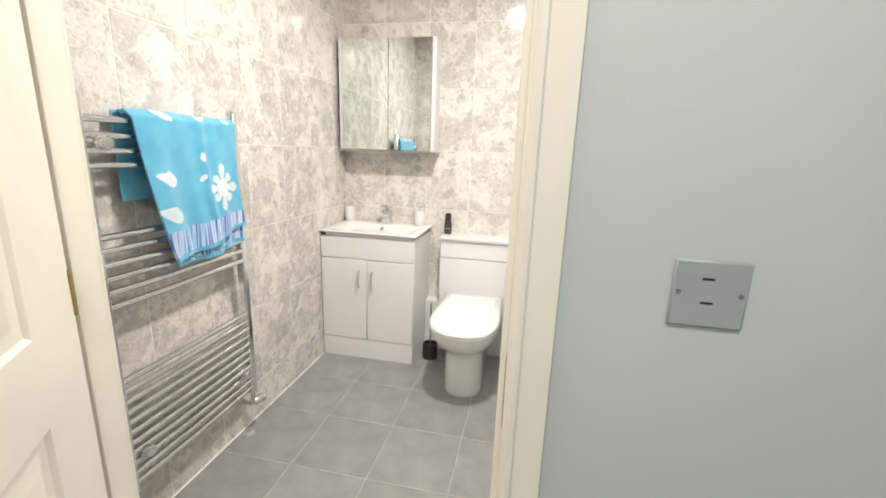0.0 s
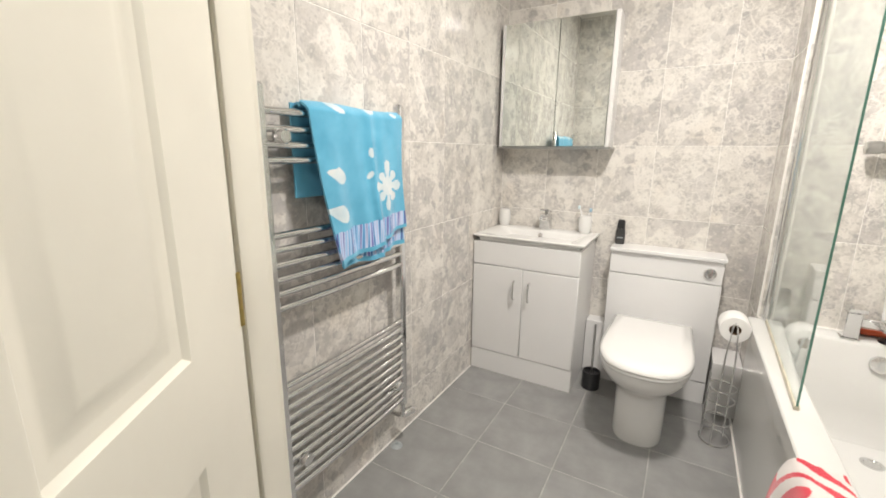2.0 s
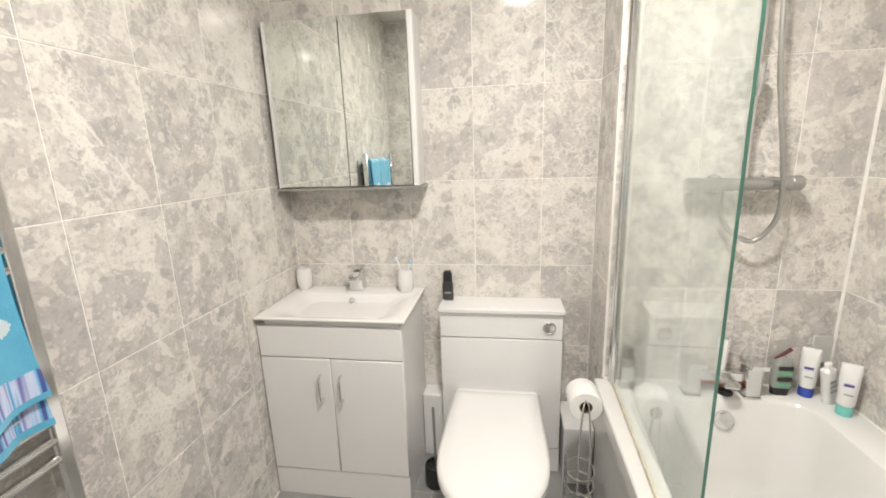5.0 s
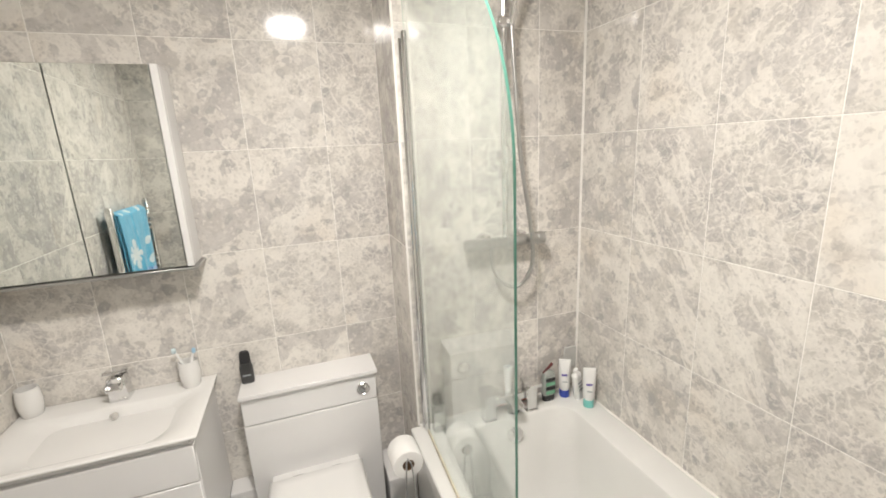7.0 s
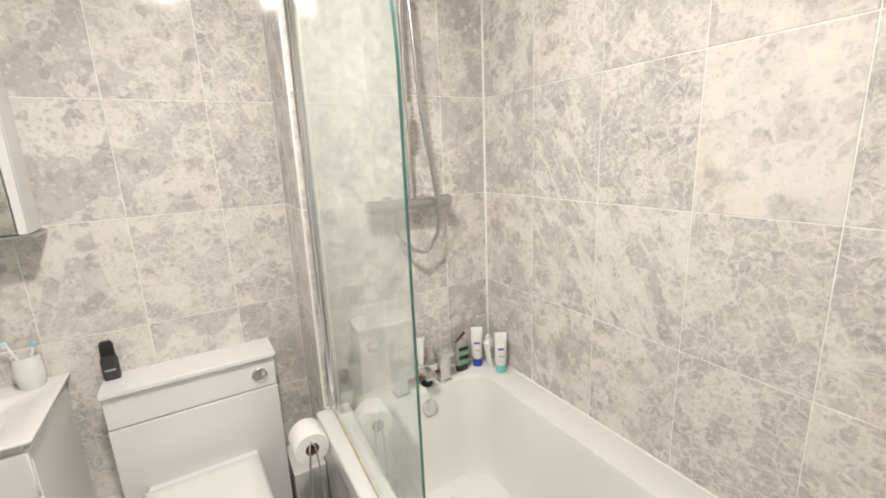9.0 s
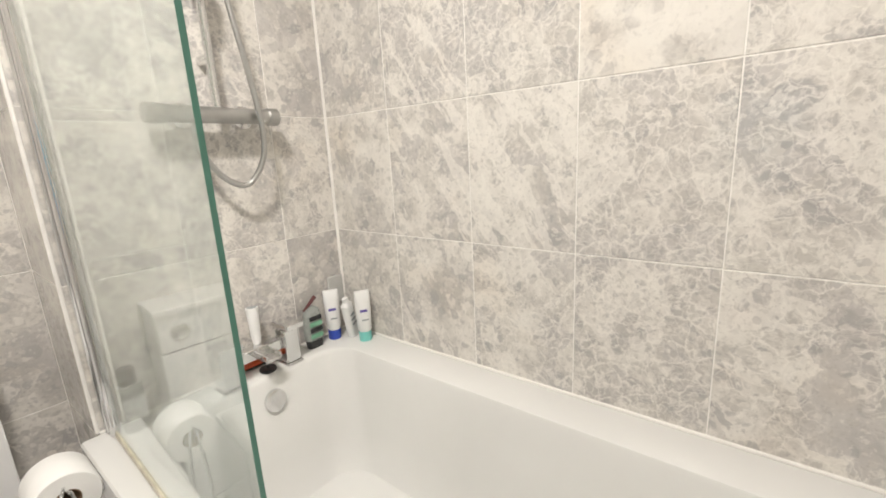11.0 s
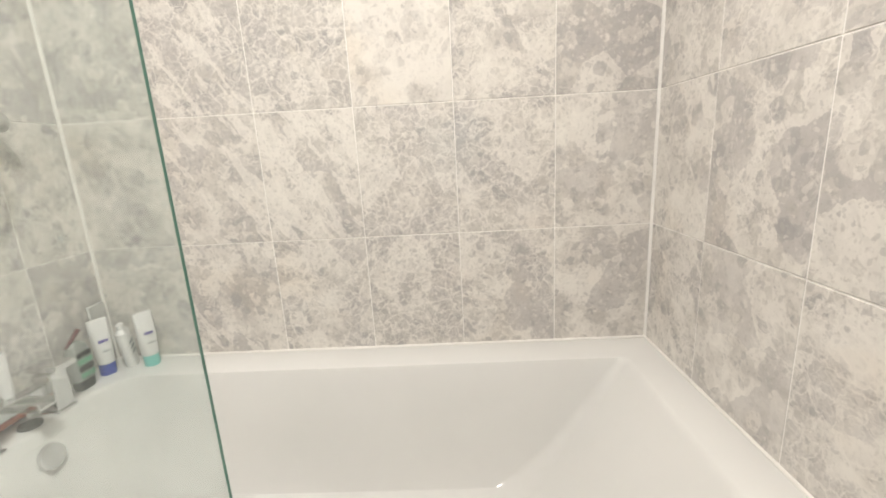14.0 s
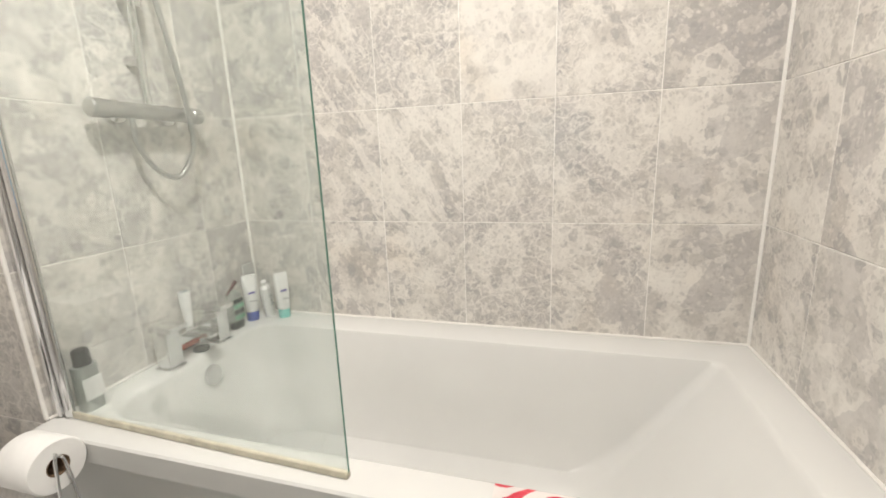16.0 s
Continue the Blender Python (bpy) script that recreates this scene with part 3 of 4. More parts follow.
# ---- towel rail ----
rail = thing("towel_radiator", (0.08, 0.56, 0.2), "tall chrome ladder towel radiator on the wall", "radiator")
RY0, RY1, RX = 0.226, 0.822, 0.058
for ry in (RY0, RY1):
    b = box(RX - 0.020, RX + 0.014, ry - 0.017, ry + 0.017, 0.195, 1.416, 0.007)
    part("upright", b, CHROME, rail)
BARS = [1.350, 1.307, 1.266, 1.226, 1.027, 0.988, 0.946, 0.905, 0.865, 0.822] + [0.585 - 0.0352 * k for k in range(11)]
for z in BARS:
    pts = [(RX + 0.003 + 0.006 * math.sin(math.pi * k / 10) ** 0.7, RY0 + 0.008 + (RY1 - RY0 - 0.016) * k / 10, z) for k in range(11)]
    part("rung", tube(pts, 0.0105, 12), CHROME, rail)
for ry, z, far in ((0.276, 1.303, 0.0), (0.760, 1.303, -0.024), (0.276, 0.34, 0.0), (0.760, 0.34, 0.0)):
    b = lathe([(0.014, 0.0), (0.014, 0.064 + far), (0.020, 0.066 + far), (0.020, 0.090 + far), (0.016, 0.096 + far), (0.0, 0.096 + far)], (0.0, ry, z - 0.016), (1, 0, 0), 16)
    part("bracket", b, CHROME, rail)
for ry, s in ((RY0, -1), (RY1, 1)):
    b = tube(smooth_path([(RX, ry, 0.205), (RX, ry, 0.16), (RX - 0.005, ry, 0.145), (0.03, ry, 0.14), (0.0, ry, 0.14)], 5), 0.011, 12)
    v = part("valve", b, CHROME, rail)
    part("valve_head", lathe([(0.0, 0.0), (0.017, 0.0), (0.019, 0.006), (0.019, 0.05), (0.015, 0.056), (0.0, 0.056)], (RX, ry, 0.15), (0.35, s, 0), 18), CHROME, v)

collar = thing("pipe_collar", (0.038, 0.80, 0), "small grey pipe collar on the floor tiles", "pipe collar")
part("disc", lathe([(0.008, 0.010), (0.012, 0.009), (0.024, 0.003), (0.026, 0.0)], (0.038, 0.80, 0.0), (0, 0, 1), 20), GREYPLASTIC, collar)
part("stub", lathe([(0.0, 0.018), (0.008, 0.018), (0.0085, 0.0)], (0.038, 0.80, 0.0), (0, 0, 1), 14), GREYPLASTIC, collar)

# ---- door ----
HX, HY, LEAF = 0.388, -0.088, 0.84   # hinge line and leaf width
leaf = thing("door", (HX, HY, 0.0), "cream painted six-panel door standing open into the hall", "door")
LX0, LX1, LY1, LY0 = HX - 0.035, HX, HY - 0.002, HY - 0.002 - LEAF
panels = [(u, u + 0.235, z0, z1) for z0, z1 in ((0.20, 0.84), (0.985, 1.62), (1.73, 1.90)) for u in (0.155, 0.460)]


def door_leaf():
    """Stiles and rails with sunk, moulded panels on the visible face."""
    b = bmesh.new()
    us = sorted({0.0, LEAF, *(p[0] for p in panels), *(p[1] for p in panels)})
    zs = sorted({0.008, 2.0, *(p[2] for p in panels), *(p[3] for p in panels)})
    X = LX1
    at = lambda u, z, d: b.verts.new((X - d, LY1 - u, z))
    for u0, u1 in zip(us, us[1:]):
        for z0, z1 in zip(zs, zs[1:]):
            hit = [p for p in panels if p[0] <= u0 and u1 <= p[1] and p[2] <= z0 and z1 <= p[3]]
            if not hit:
                b.faces.new((at(u0, z0, 0), at(u1, z0, 0), at(u1, z1, 0), at(u0, z1, 0)))
            else:
                loops = []
                for i, d in ((0, 0), (0.005, 0.001), (0.013, 0.008), (0.022, 0.010), (0.026, 0.011), (0.032, 0.011), (0.052, 0.004), (0.060, 0.003)):
                    loops.append([at(u0 + i, z0 + i, d), at(u1 - i, z0 + i, d), at(u1 - i, z1 - i, d), at(u0 + i, z1 - i, d)])
                for p, q in zip(loops, loops[1:]):
                    for k in range(4):
                        b.faces.new((p[k], p[(k + 1) % 4], q[(k + 1) % 4], q[k]))
                b.faces.new(loops[-1])
    bmesh.ops.remove_doubles(b, verts=b.verts, dist=0.0002)
    box(LX0, LX1 - 0.012, LY0, LY1, 0.008, 2.0, bm=b)
    for (y0, y1, z0, z1) in ((LY0, LY0 + 0.001, 0.008, 2.0), (LY1 - 0.001, LY1, 0.008, 2.0)):
        box(LX1 - 0.012, LX1 - 0.0002, y0, y1, z0, z1, bm=b)
    return b


part("leaf", door_leaf(), GLOSSPAINT, leaf, smooth=20)
for z in (0.22, 1.015, 1.78):
    b = tube([(HX, HY, z - 0.045), (HX, HY, z + 0.045)], 0.005, 10)
    box(HX - 0.033, HX - 0.002, HY - 0.0018, HY - 0.0006, z - 0.043, z + 0.043, bm=b)
    part("hinge", b, BRASS, leaf, "paint-smeared brass hinge")
leaf.rotation_euler.z = radians(35)

b = box(DOOR1 - 0.0015, DOOR1 + 0.0005, -0.118, -0.088, 0.895, 1.005)
structure("strike_plate", b, BRASS, "paint-chipped brass strike plate on the door lining")

plate = thing("switch_plate", (1.445, HALL - 0.004, 1.135), "flat grey metal blank switch plate on blue wall", "switch plate")
part("plate", box(1.401, 1.489, HALL - 0.010, HALL - 0.004, 1.092, 1.18, 0.003), GREYPLASTIC, plate)

# ---- ceiling light ----
EMIT = bpy.data.materials.new("lamp_diffuser")
EMIT.use_nodes = True
bsdf(EMIT).inputs["Emission Color"].default_value = (1, 0.955, 0.885, 1)
bsdf(EMIT).inputs["Emission Strength"].default_value = 5
dl = thing("ceiling_light", (*LAMP, H), "round flush white ceiling light, switched on", "ceiling light")
part("base", lathe([(0.0, 0.0), (0.098, 0.0), (0.1, -0.010), (0.094, -0.020)], (*LAMP, H)), WHITEPLASTIC, dl)
part("diffuser", lathe([(0.093, -0.020), (0.088, -0.030), (0.06, -0.036), (0.0, -0.037)], (*LAMP, H)), EMIT, dl, "glowing opal diffuser")

# ---- small things: basin and toilet ----
cup = thing("tumbler", (0.045, 1.945, 0.812), "white ceramic tumbler on the basin corner", "cup")
part("body", lathe([(0.0, 0.0), (0.027, 0.0), (0.030, 0.004), (0.035, 0.035), (0.036, 0.055), (0.033, 0.088), (0.031, 0.100), (0.0285, 0.100), (0.030, 0.085), (0.032, 0.05), (0.027, 0.012), (0.0, 0.010)], (0.045, 1.945, 0.8128)), CERAMIC, cup)
mug = thing("toothbrush_mug", (0.53, 1.935, 0.812), "white ceramic mug holding a toothbrush", "mug")
part("body", lathe([(0.0, 0.0), (0.027, 0.0), (0.030, 0.004), (0.035, 0.035), (0.036, 0.055), (0.033, 0.088), (0.031, 0.100), (0.0285, 0.100), (0.030, 0.085), (0.032, 0.05), (0.027, 0.012), (0.0, 0.010)], (0.53, 1.935, 0.8128)), CERAMIC, mug)
brush_t = thing("toothbrush", (0.525, 1.935, 0.83), "white toothbrush leaning in the mug", "toothbrush")
part("handle", tube([(0.535, 1.93, 0.83), (0.512, 1.938, 0.90), (0.492, 1.945, 0.955)], [0.004, 0.0045, 0.003], 8), WHITEPLASTIC, brush_t)
part("bristles", box(0.482, 0.496, 1.938, 1.950, 0.945, 0.965, 0.003), material("pale_bristle", (0.6, 0.72, 0.75), 0.8), brush_t)
blue_brush = thing("toothbrush", (0.535, 1.935, 0.83), "pale blue toothbrush leaning in the mug", "toothbrush")
part("handle", tube([(0.528, 1.930, 0.83), (0.540, 1.944, 0.90), (0.549, 1.953, 0.945)], [0.004, 0.0045, 0.003], 8), WHITEPLASTIC, blue_brush)
part("bristles", box(0.545, 0.557, 1.945, 1.957, 0.932, 0.952, 0.003), material("blue_bristle", (0.35, 0.55, 0.70), 0.8), blue_brush)
roll_on = thing("deodorant_bottle", (0.718, 1.945, 0.772), "black and grey deodorant bottle on the toilet unit", "bottle")
bm = loft([rounded(0.696, 0.740, 1.933, 1.957, 0.010, 0.772), rounded(0.694, 0.742, 1.931, 1.959, 0.011, 0.780), rounded(0.694, 0.742, 1.931, 1.959, 0.011, 0.840), rounded(0.698, 0.738, 1.933, 1.957, 0.010, 0.856)], cap_start=True)
part("body", bm, worn(material("dark_grey_plastic", (0.05, 0.05, 0.05), 0.3), 20, 0.2), roll_on)
part("cap", loft([rounded(0.698, 0.738, 1.933, 1.957, 0.010, 0.857), rounded(0.699, 0.737, 1.934, 1.956, 0.010, 0.895), rounded(0.704, 0.732, 1.937, 1.953, 0.008, 0.905)], cap_start=True), BLACK, roll_on)
part("label_band", box(0.703, 0.733, 1.9298, 1.9308, 0.805, 0.811), GREYPLASTIC, roll_on, "pale print bar")

lb = thing("toilet_brush", (0.672, 1.725, 0), "black toilet brush pot with a steel handle", "toilet brush")
part("pot", lathe([(0.0, 0.0), (0.042, 0.0), (0.046, 0.004), (0.047, 0.095), (0.044, 0.1), (0.040, 0.098), (0.039, 0.085), (0.0, 0.08)], (0.672, 1.725, 0.0)), BLACK, lb)
part("handle", tube([(0.672, 1.725, 0.07), (0.669, 1.735, 0.25), (0.667, 1.742, 0.36)], 0.0055, 10), SATIN, lb, "brushed steel handle")

stand = thing("paper_stand", (1.235, 1.6, 0), "chrome wire toilet paper stand on the floor", "paper stand")
WIRE = 0.0032
part("arm", tube(smooth_path([(1.222, 1.555, 0.05), (1.224, 1.548, 0.40), (1.232, 1.545, 0.55), (1.24, 1.56, 0.575), (1.24, 1.68, 0.575)], 8), WIRE, 8), CHROME, stand)
part("arm", tube(smooth_path([(1.262, 1.555, 0.05), (1.260, 1.548, 0.40), (1.25, 1.545, 0.545), (1.243, 1.56, 0.565), (1.243, 1.68, 0.565)], 8), WIRE, 8), CHROME, stand)
part("base_ring", tube([(1.238 + 0.058 * math.cos(a * math.pi / 12), 1.60 + 0.07 * math.sin(a * math.pi / 12), 0.004) for a in range(24)], WIRE, 8, closed=True), CHROME, stand)
for z in (0.10, 0.20, 0.26):
    part("ring", tube([(1.238 + 0.052 * math.cos(a * math.pi / 12), 1.60 + 0.06 * math.sin(a * math.pi / 12), z) for a in range(24)], WIRE, 8, closed=True), CHROME, stand)
part("guard", tube(smooth_path([(1.185, 1.57, 0.004), (1.186, 1.57, 0.25), (1.186, 1.575, 0.31), (1.186, 1.59, 0.325), (1.186, 1.605, 0.31), (1.186, 1.61, 0.25), (1.185, 1.61, 0.004)], 6), WIRE, 8), CHROME, stand)
part("base_leg", tube([(1.222, 1.555, 0.055), (1.222, 1.545, 0.004)], WIRE, 8), CHROME, stand)
roll = thing("toilet_roll", (1.241, 1.6, 0.545), "white toilet roll hung on the wire stand", "toilet roll")
b = lathe([(0.022, 0.0), (0.053, 0.0), (0.056, 0.004), (0.056, 0.096), (0.053, 0.1), (0.022, 0.1), (0.022, 0.0)], (1.241, 1.552, 0.545), (0, 1, 0), 36)
part("paper", b, PAPER, roll, smooth=50)
part("core", lathe([(0.0215, 0.0), (0.0215, 0.1), (0.020, 0.1), (0.020, 0.0), (0.0215, 0.0)], (1.241, 1.552, 0.545), (0, 1, 0), 24), CARD, roll, "brown card core")

for one in (stand, roll):
    one.location += Vector((0.004, -0.03, 0))

# ---- blue towel ----


def towel_material(name, kind):
    m = material(name, (0.05, 0.42, 0.66), 0.95)
    b = bsdf(m)
    b.inputs["Sheen Weight"].default_value = 0.4
    tc = m.node_tree.nodes.new("ShaderNodeTexCoord")
    pile = node(m, "ShaderNodeTexNoise", Scale=420.0, Detail=2.0)
    link(m, tc.outputs["Object"], pile.inputs["Vector"])
    broad = node(m, "ShaderNodeTexNoise", Scale=14.0, Detail=3.0)
    link(m, tc.outputs["Object"], broad.inputs["Vector"])
    if kind == "stripe":
        st = node(m, "ShaderNodeTexNoise", Scale=1.0, Detail=1.0)
        mp = m.node_tree.nodes.new("ShaderNodeMapping")
        mp.inputs["Scale"].default_value = (0.5, 75.0, 1.5)
        link(m, tc.outputs["Object"], mp.inputs["Vector"])
        link(m, mp.outputs[0], st.inputs["Vector"])
        col = ramp(m, st.outputs[0], [(0.36, (0.06, 0.08, 0.30)), (0.46, (0.10, 0.38, 0.68)), (0.54, (0.55, 0.62, 0.80)), (0.64, (0.12, 0.13, 0.42))])
    else:
        pair = {"blue": ((0.075, 0.35, 0.54), (0.125, 0.45, 0.65)), "white": ((0.50, 0.62, 0.68), (0.72, 0.75, 0.75)), "red": ((0.55, 0.02, 0.05), (0.72, 0.05, 0.08)), "pale": ((0.66, 0.60, 0.58), (0.78, 0.73, 0.70))}[kind]
        col = ramp(m, broad.outputs[0], [(0.3, pair[0]), (0.7, pair[1])])
    link(m, col, b.inputs["Base Color"])
    bp = node(m, "ShaderNodeBump", Strength=0.5, Distance=0.003)
    link(m, pile.outputs[0], bp.inputs["Height"])
    link(m, bp.outputs[0], b.inputs["Normal"])
    return m


BLUE, WHITECLOTH, STRIPE = towel_material("blue_terry", "blue"), towel_material("white_terry", "white"), towel_material("striped_terry", "stripe")
RED, PALE = towel_material("red_terry", "red"), towel_material("pale_terry", "pale")


def cloth(fn, nu, nv, mats, thick=0.006, pick=None):
    """A thick sheet over the unit square, shaped by fn(u, v); pick(u, v) chooses the material."""
    b = bmesh.new()
    g = [[b.verts.new(fn(i / nu, j / nv)) for j in range(nv + 1)] for i in range(nu + 1)]
    for i in range(nu):
        for j in range(nv):
            f = b.faces.new((g[i][j], g[i + 1][j], g[i + 1][j + 1], g[i][j + 1]))
            f.material_index = pick((i + 0.5) / nu, (j + 0.5) / nv) if pick else 0
    bmesh.ops.recalc_face_normals(b, faces=b.faces)
    bmesh.ops.solidify(b, geom=b.faces[:], thickness=thick)
    return b


def blob(y, z, cy, cz, ry, rz, turn):
    c, s = math.cos(radians(turn)), math.sin(radians(turn))
    dy, dz = y - cy, z - cz
    p, q = (dy * c + dz * s) / ry, (-dy * s + dz * c) / rz
    return p * p + q * q < 1


TOP = 1.386


def towel_sheet(u, v, y0, y1, foot0, foot1, depth):
    """One hanging layer: v runs from the top rung down, u across; its foot slants from foot0 to foot1."""
    sag = 0.045 * v + 0.045 * v * v
    y = y0 + sag * (1 - u) ** 1.3 + (y1 - y0 - 0.012 * math.sin(math.pi * v)) * u * (1 - 0.06 * v * (1 - u))
    foot = foot0 + (foot1 - foot0) * u ** 1.15 + 0.006 * math.sin(8 * u + 1)
    z = TOP + 0.003 * math.sin(7 * u) - (TOP - foot) * v
    folds = 0.009 * math.sin(10.5 * u + 1.6 * v) * (0.15 + v) + 0.013 * math.exp(-((u - 0.56 - 0.05 * v) / 0.04) ** 2) * (0.3 + 0.7 * v) - 0.010 * math.exp(-((u - 0.64 - 0.05 * v) / 0.045) ** 2) * (0.3 + 0.7 * v) + 0.004 * math.sin(23 * u - 3 * v) * (0.2 + v)
    x = depth + folds + 0.014 * v
    if v < 0.06:
        x = 0.058 + (x - 0.058) * math.sin(v / 0.06 * math.pi / 2)
    return (x, y, z)


def towel_front(u, v):
    return towel_sheet(u, v, 0.362, 0.802, 0.902, 0.972, 0.088)


def towel_under(u, v):
    return towel_sheet(u, v, 0.376, 0.806, 0.884, 0.905, 0.074)


def drop(y, z, cy, cz, size):
    """A teardrop lying on its side, its tip to the near end."""
    p, q = (y - cy) / size, (z - cz - 0.25 * (cy + size - y)) / size
    if not -1.25 < p < 0.75:
        return False
    half = 0.55 * math.sqrt(max(0.0, 1 - (p / 0.75) ** 2)) if p > 0 else 0.55 * (1 + p / 1.25) ** 0.8
    return abs(q) < half


def splash(y, z, cy, cz):
    """The splash: a round middle with eight swollen arms."""
    d, a = math.hypot(y - cy, z - cz), math.atan2(z - cz, y - cy)
    if d < 0.034:
        return True
    k = round(a / (math.pi / 4))
    reach = (0.078, 0.066, 0.088, 0.060, 0.070, 0.064, 0.084, 0.068)[k % 8]
    off = abs(a - k * math.pi / 4) * d
    width = 0.010 + 0.009 * max(0.0, min(1.0, (d - 0.036) / 0.025))
    tip = math.sqrt(max(0.0, 1 - max(0.0, (d - reach + 0.016) / 0.016) ** 2))
    return d < reach and off < width * tip


def towel_pick(u, v):
    x, y, z = towel_front(u, v)
    foot = towel_front(u, 1.0)[2]
    if z < foot + 0.013:
        return 0
    if z < 1.008 + 0.03 * u:
        return 2
    if drop(y, z, 0.462, 1.168, 0.044) or drop(y, z, 0.462, 1.052, 0.050) or splash(y, z, 0.695, 1.135):
        return 1
    for cy, cz, ry, rz, t in ((0.475, 1.378, 0.034, 0.014, -25), (0.612, 1.247, 0.010, 0.017, 0), (0.638, 1.378, 0.024, 0.010, 10), (0.604, 1.176, 0.016, 0.008, 40), (0.752, 1.372, 0.014, 0.008, 0)):
        if blob(y, z, cy, cz, ry, rz, t):
            return 1
    return 0


def under_pick(u, v):
    z = towel_under(u, v)[2]
    foot = towel_under(u, 1.0)[2]
    return 0 if z < foot + 0.014 or z > 1.03 else 2


towel = thing("hand_towel", (0.1, 0.6, 0.9), "blue terry towel with white splashes and striped border", "towel")
part("front_fold", cloth(towel_front, 130, 130, None, 0.007, towel_pick), [BLUE, WHITECLOTH, STRIPE], towel, smooth=60)
part("under_fold", cloth(towel_under, 70, 90, None, 0.006, under_pick), [BLUE, WHITECLOTH, STRIPE], towel, smooth=60)
part("back_fold", cloth(lambda u, v: (0.030 + 0.004 * math.sin(8 * u), 0.352 + 0.42 * u, TOP - 0.006 - 0.262 * v), 24, 24, None, 0.005), [BLUE], towel, smooth=60)
part("top_fold", cloth(lambda u, v: (0.030 + 0.030 * v, 0.362 + 0.435 * u, TOP - 0.014 + 0.010 * math.sin(math.pi * v)), 24, 10, None, 0.006), [BLUE], towel, smooth=60)

# ---- red and white towel over the bath rim ----


def red_fn(u, v):
    # from inside the bath (v = 0), over the rim, down the outside
    path = smooth_path([(1.380, 0, 0.5665), (1.362, 0, 0.569), (1.33, 0, 0.570), (1.292, 0, 0.566), (1.272, 0, 0.50), (1.262, 0, 0.36), (1.266, 0, 0.22)], 6)
    k = v * (len(path) - 1)
    i = min(int(k), len(path) - 2)
    p = path[i].lerp(path[i + 1], k - i)
    y = 0.572 + (u - 0.5) * 0.14 * (1 + 1.15 * max(0, v - 0.35))
    return (p.x - (0.012 * (1 + math.sin(10 * u + 1)) * max(0, v - 0.45)), y + 0.04 * max(0, v - 0.4), p.z)


def red_pick(u, v):
    s = math.sin(17 * v + 5 * math.sin(4.2 * u + 0.6)) + 0.5 * math.sin(11 * u - 6 * v)
    return 0 if s > 0.25 else 1


red = thing("bath_towel", (1.3, 0.56, 0.4), "white towel with red swirls hung over the bath rim", "towel")
part("cloth", cloth(red_fn, 60, 80, None, 0.007, red_pick), [RED, PALE], red, smooth=60)

# ---- bath mixer and shower ----
mixer = thing("bath_mixer", (1.70, 1.655, RIM), "square chrome bath filler tap with two pillars", "tap")
for x in (1.617, 1.801):
    pillar = part("pillar", box(x - 0.024, x + 0.024, 1.606, 1.656, RIM + 0.006, RIM + 0.108, 0.003), CHROME, mixer)
    part("foot_plate", box(x - 0.028, x + 0.028, 1.602, 1.660, RIM, RIM + 0.006, 0.002), CHROME, pillar)
    part("lever", box(x - 0.028, x + 0.028, 1.580, 1.660, RIM + 0.116, RIM + 0.132, 0.002), CHROME, pillar)
    part("lever_neck", box(x - 0.014, x + 0.014, 1.618, 1.646, RIM + 0.107, RIM + 0.117, 0.001), CHROME, pillar)
part("body", box(1.640, 1.778, 1.622, 1.656, RIM + 0.052, RIM + 0.086, 0.003), CHROME, mixer)
b = box(1.686, 1.732, 1.552, 1.625, RIM + 0.062, RIM + 0.070, 0.002)
box(1.686, 1.691, 1.552, 1.625, RIM + 0.070, RIM + 0.082, 0.001, bm=b)
box(1.727, 1.732, 1.552, 1.625, RIM + 0.070, RIM + 0.082, 0.001, bm=b)
part("spout", b, CHROME, mixer, "open chrome waterfall spout")
spray = part("hand_spray", tube([(1.716, 1.650, RIM + 0.086), (1.716, 1.652, RIM + 0.10), (1.718, 1.655, RIM + 0.165), (1.719, 1.657, RIM + 0.196)], [0.010, 0.013, 0.016, 0.0175], 16), WHITEPLASTIC, mixer, "white hand spray head")
part("spray_face", lathe([(0.0, 0.001), (0.012, 0.001), (0.014, 0.0)], (1.719, 1.657, RIM + 0.1965), (0, 0, 1), 16), GREYPLASTIC, spray)
plug = thing("bath_plug", (1.728, 1.634, RIM), "dark rubber and chrome bath plug on the rim", "bath plug")
part("disc", lathe([(0.0, 0.0), (0.023, 0.0), (0.025, 0.004), (0.023, 0.009), (0.0, 0.010)], (1.728, 1.634, RIM + 0.0005)), BLACK, plug)
part("stem", tube([(1.728, 1.634, RIM + 0.009), (1.727, 1.630, RIM + 0.044)], 0.0045, 8), CHROME, plug)
tubeo = thing("orange_tube", (1.70, 1.686, RIM), "orange toiletry tube lying behind the tap", "tube")
part("body", loft([[Vector((x, 1.686 + r * math.cos(a * math.pi / 8), RIM + 0.0165 + r * math.sin(a * math.pi / 8))) for a in range(16)] for x, r in ((1.645, 0.0105), (1.65, 0.012), (1.76, 0.012), (1.772, 0.008))], cap_start=True), worn(material("orange_plastic", (0.60, 0.10, 0.03), 0.4), 20, 0.2), tubeo)
part("cap", tube([(1.772, 1.686, RIM + 0.0165), (1.79, 1.686, RIM + 0.0165)], 0.009, 14), WHITEPLASTIC, tubeo)

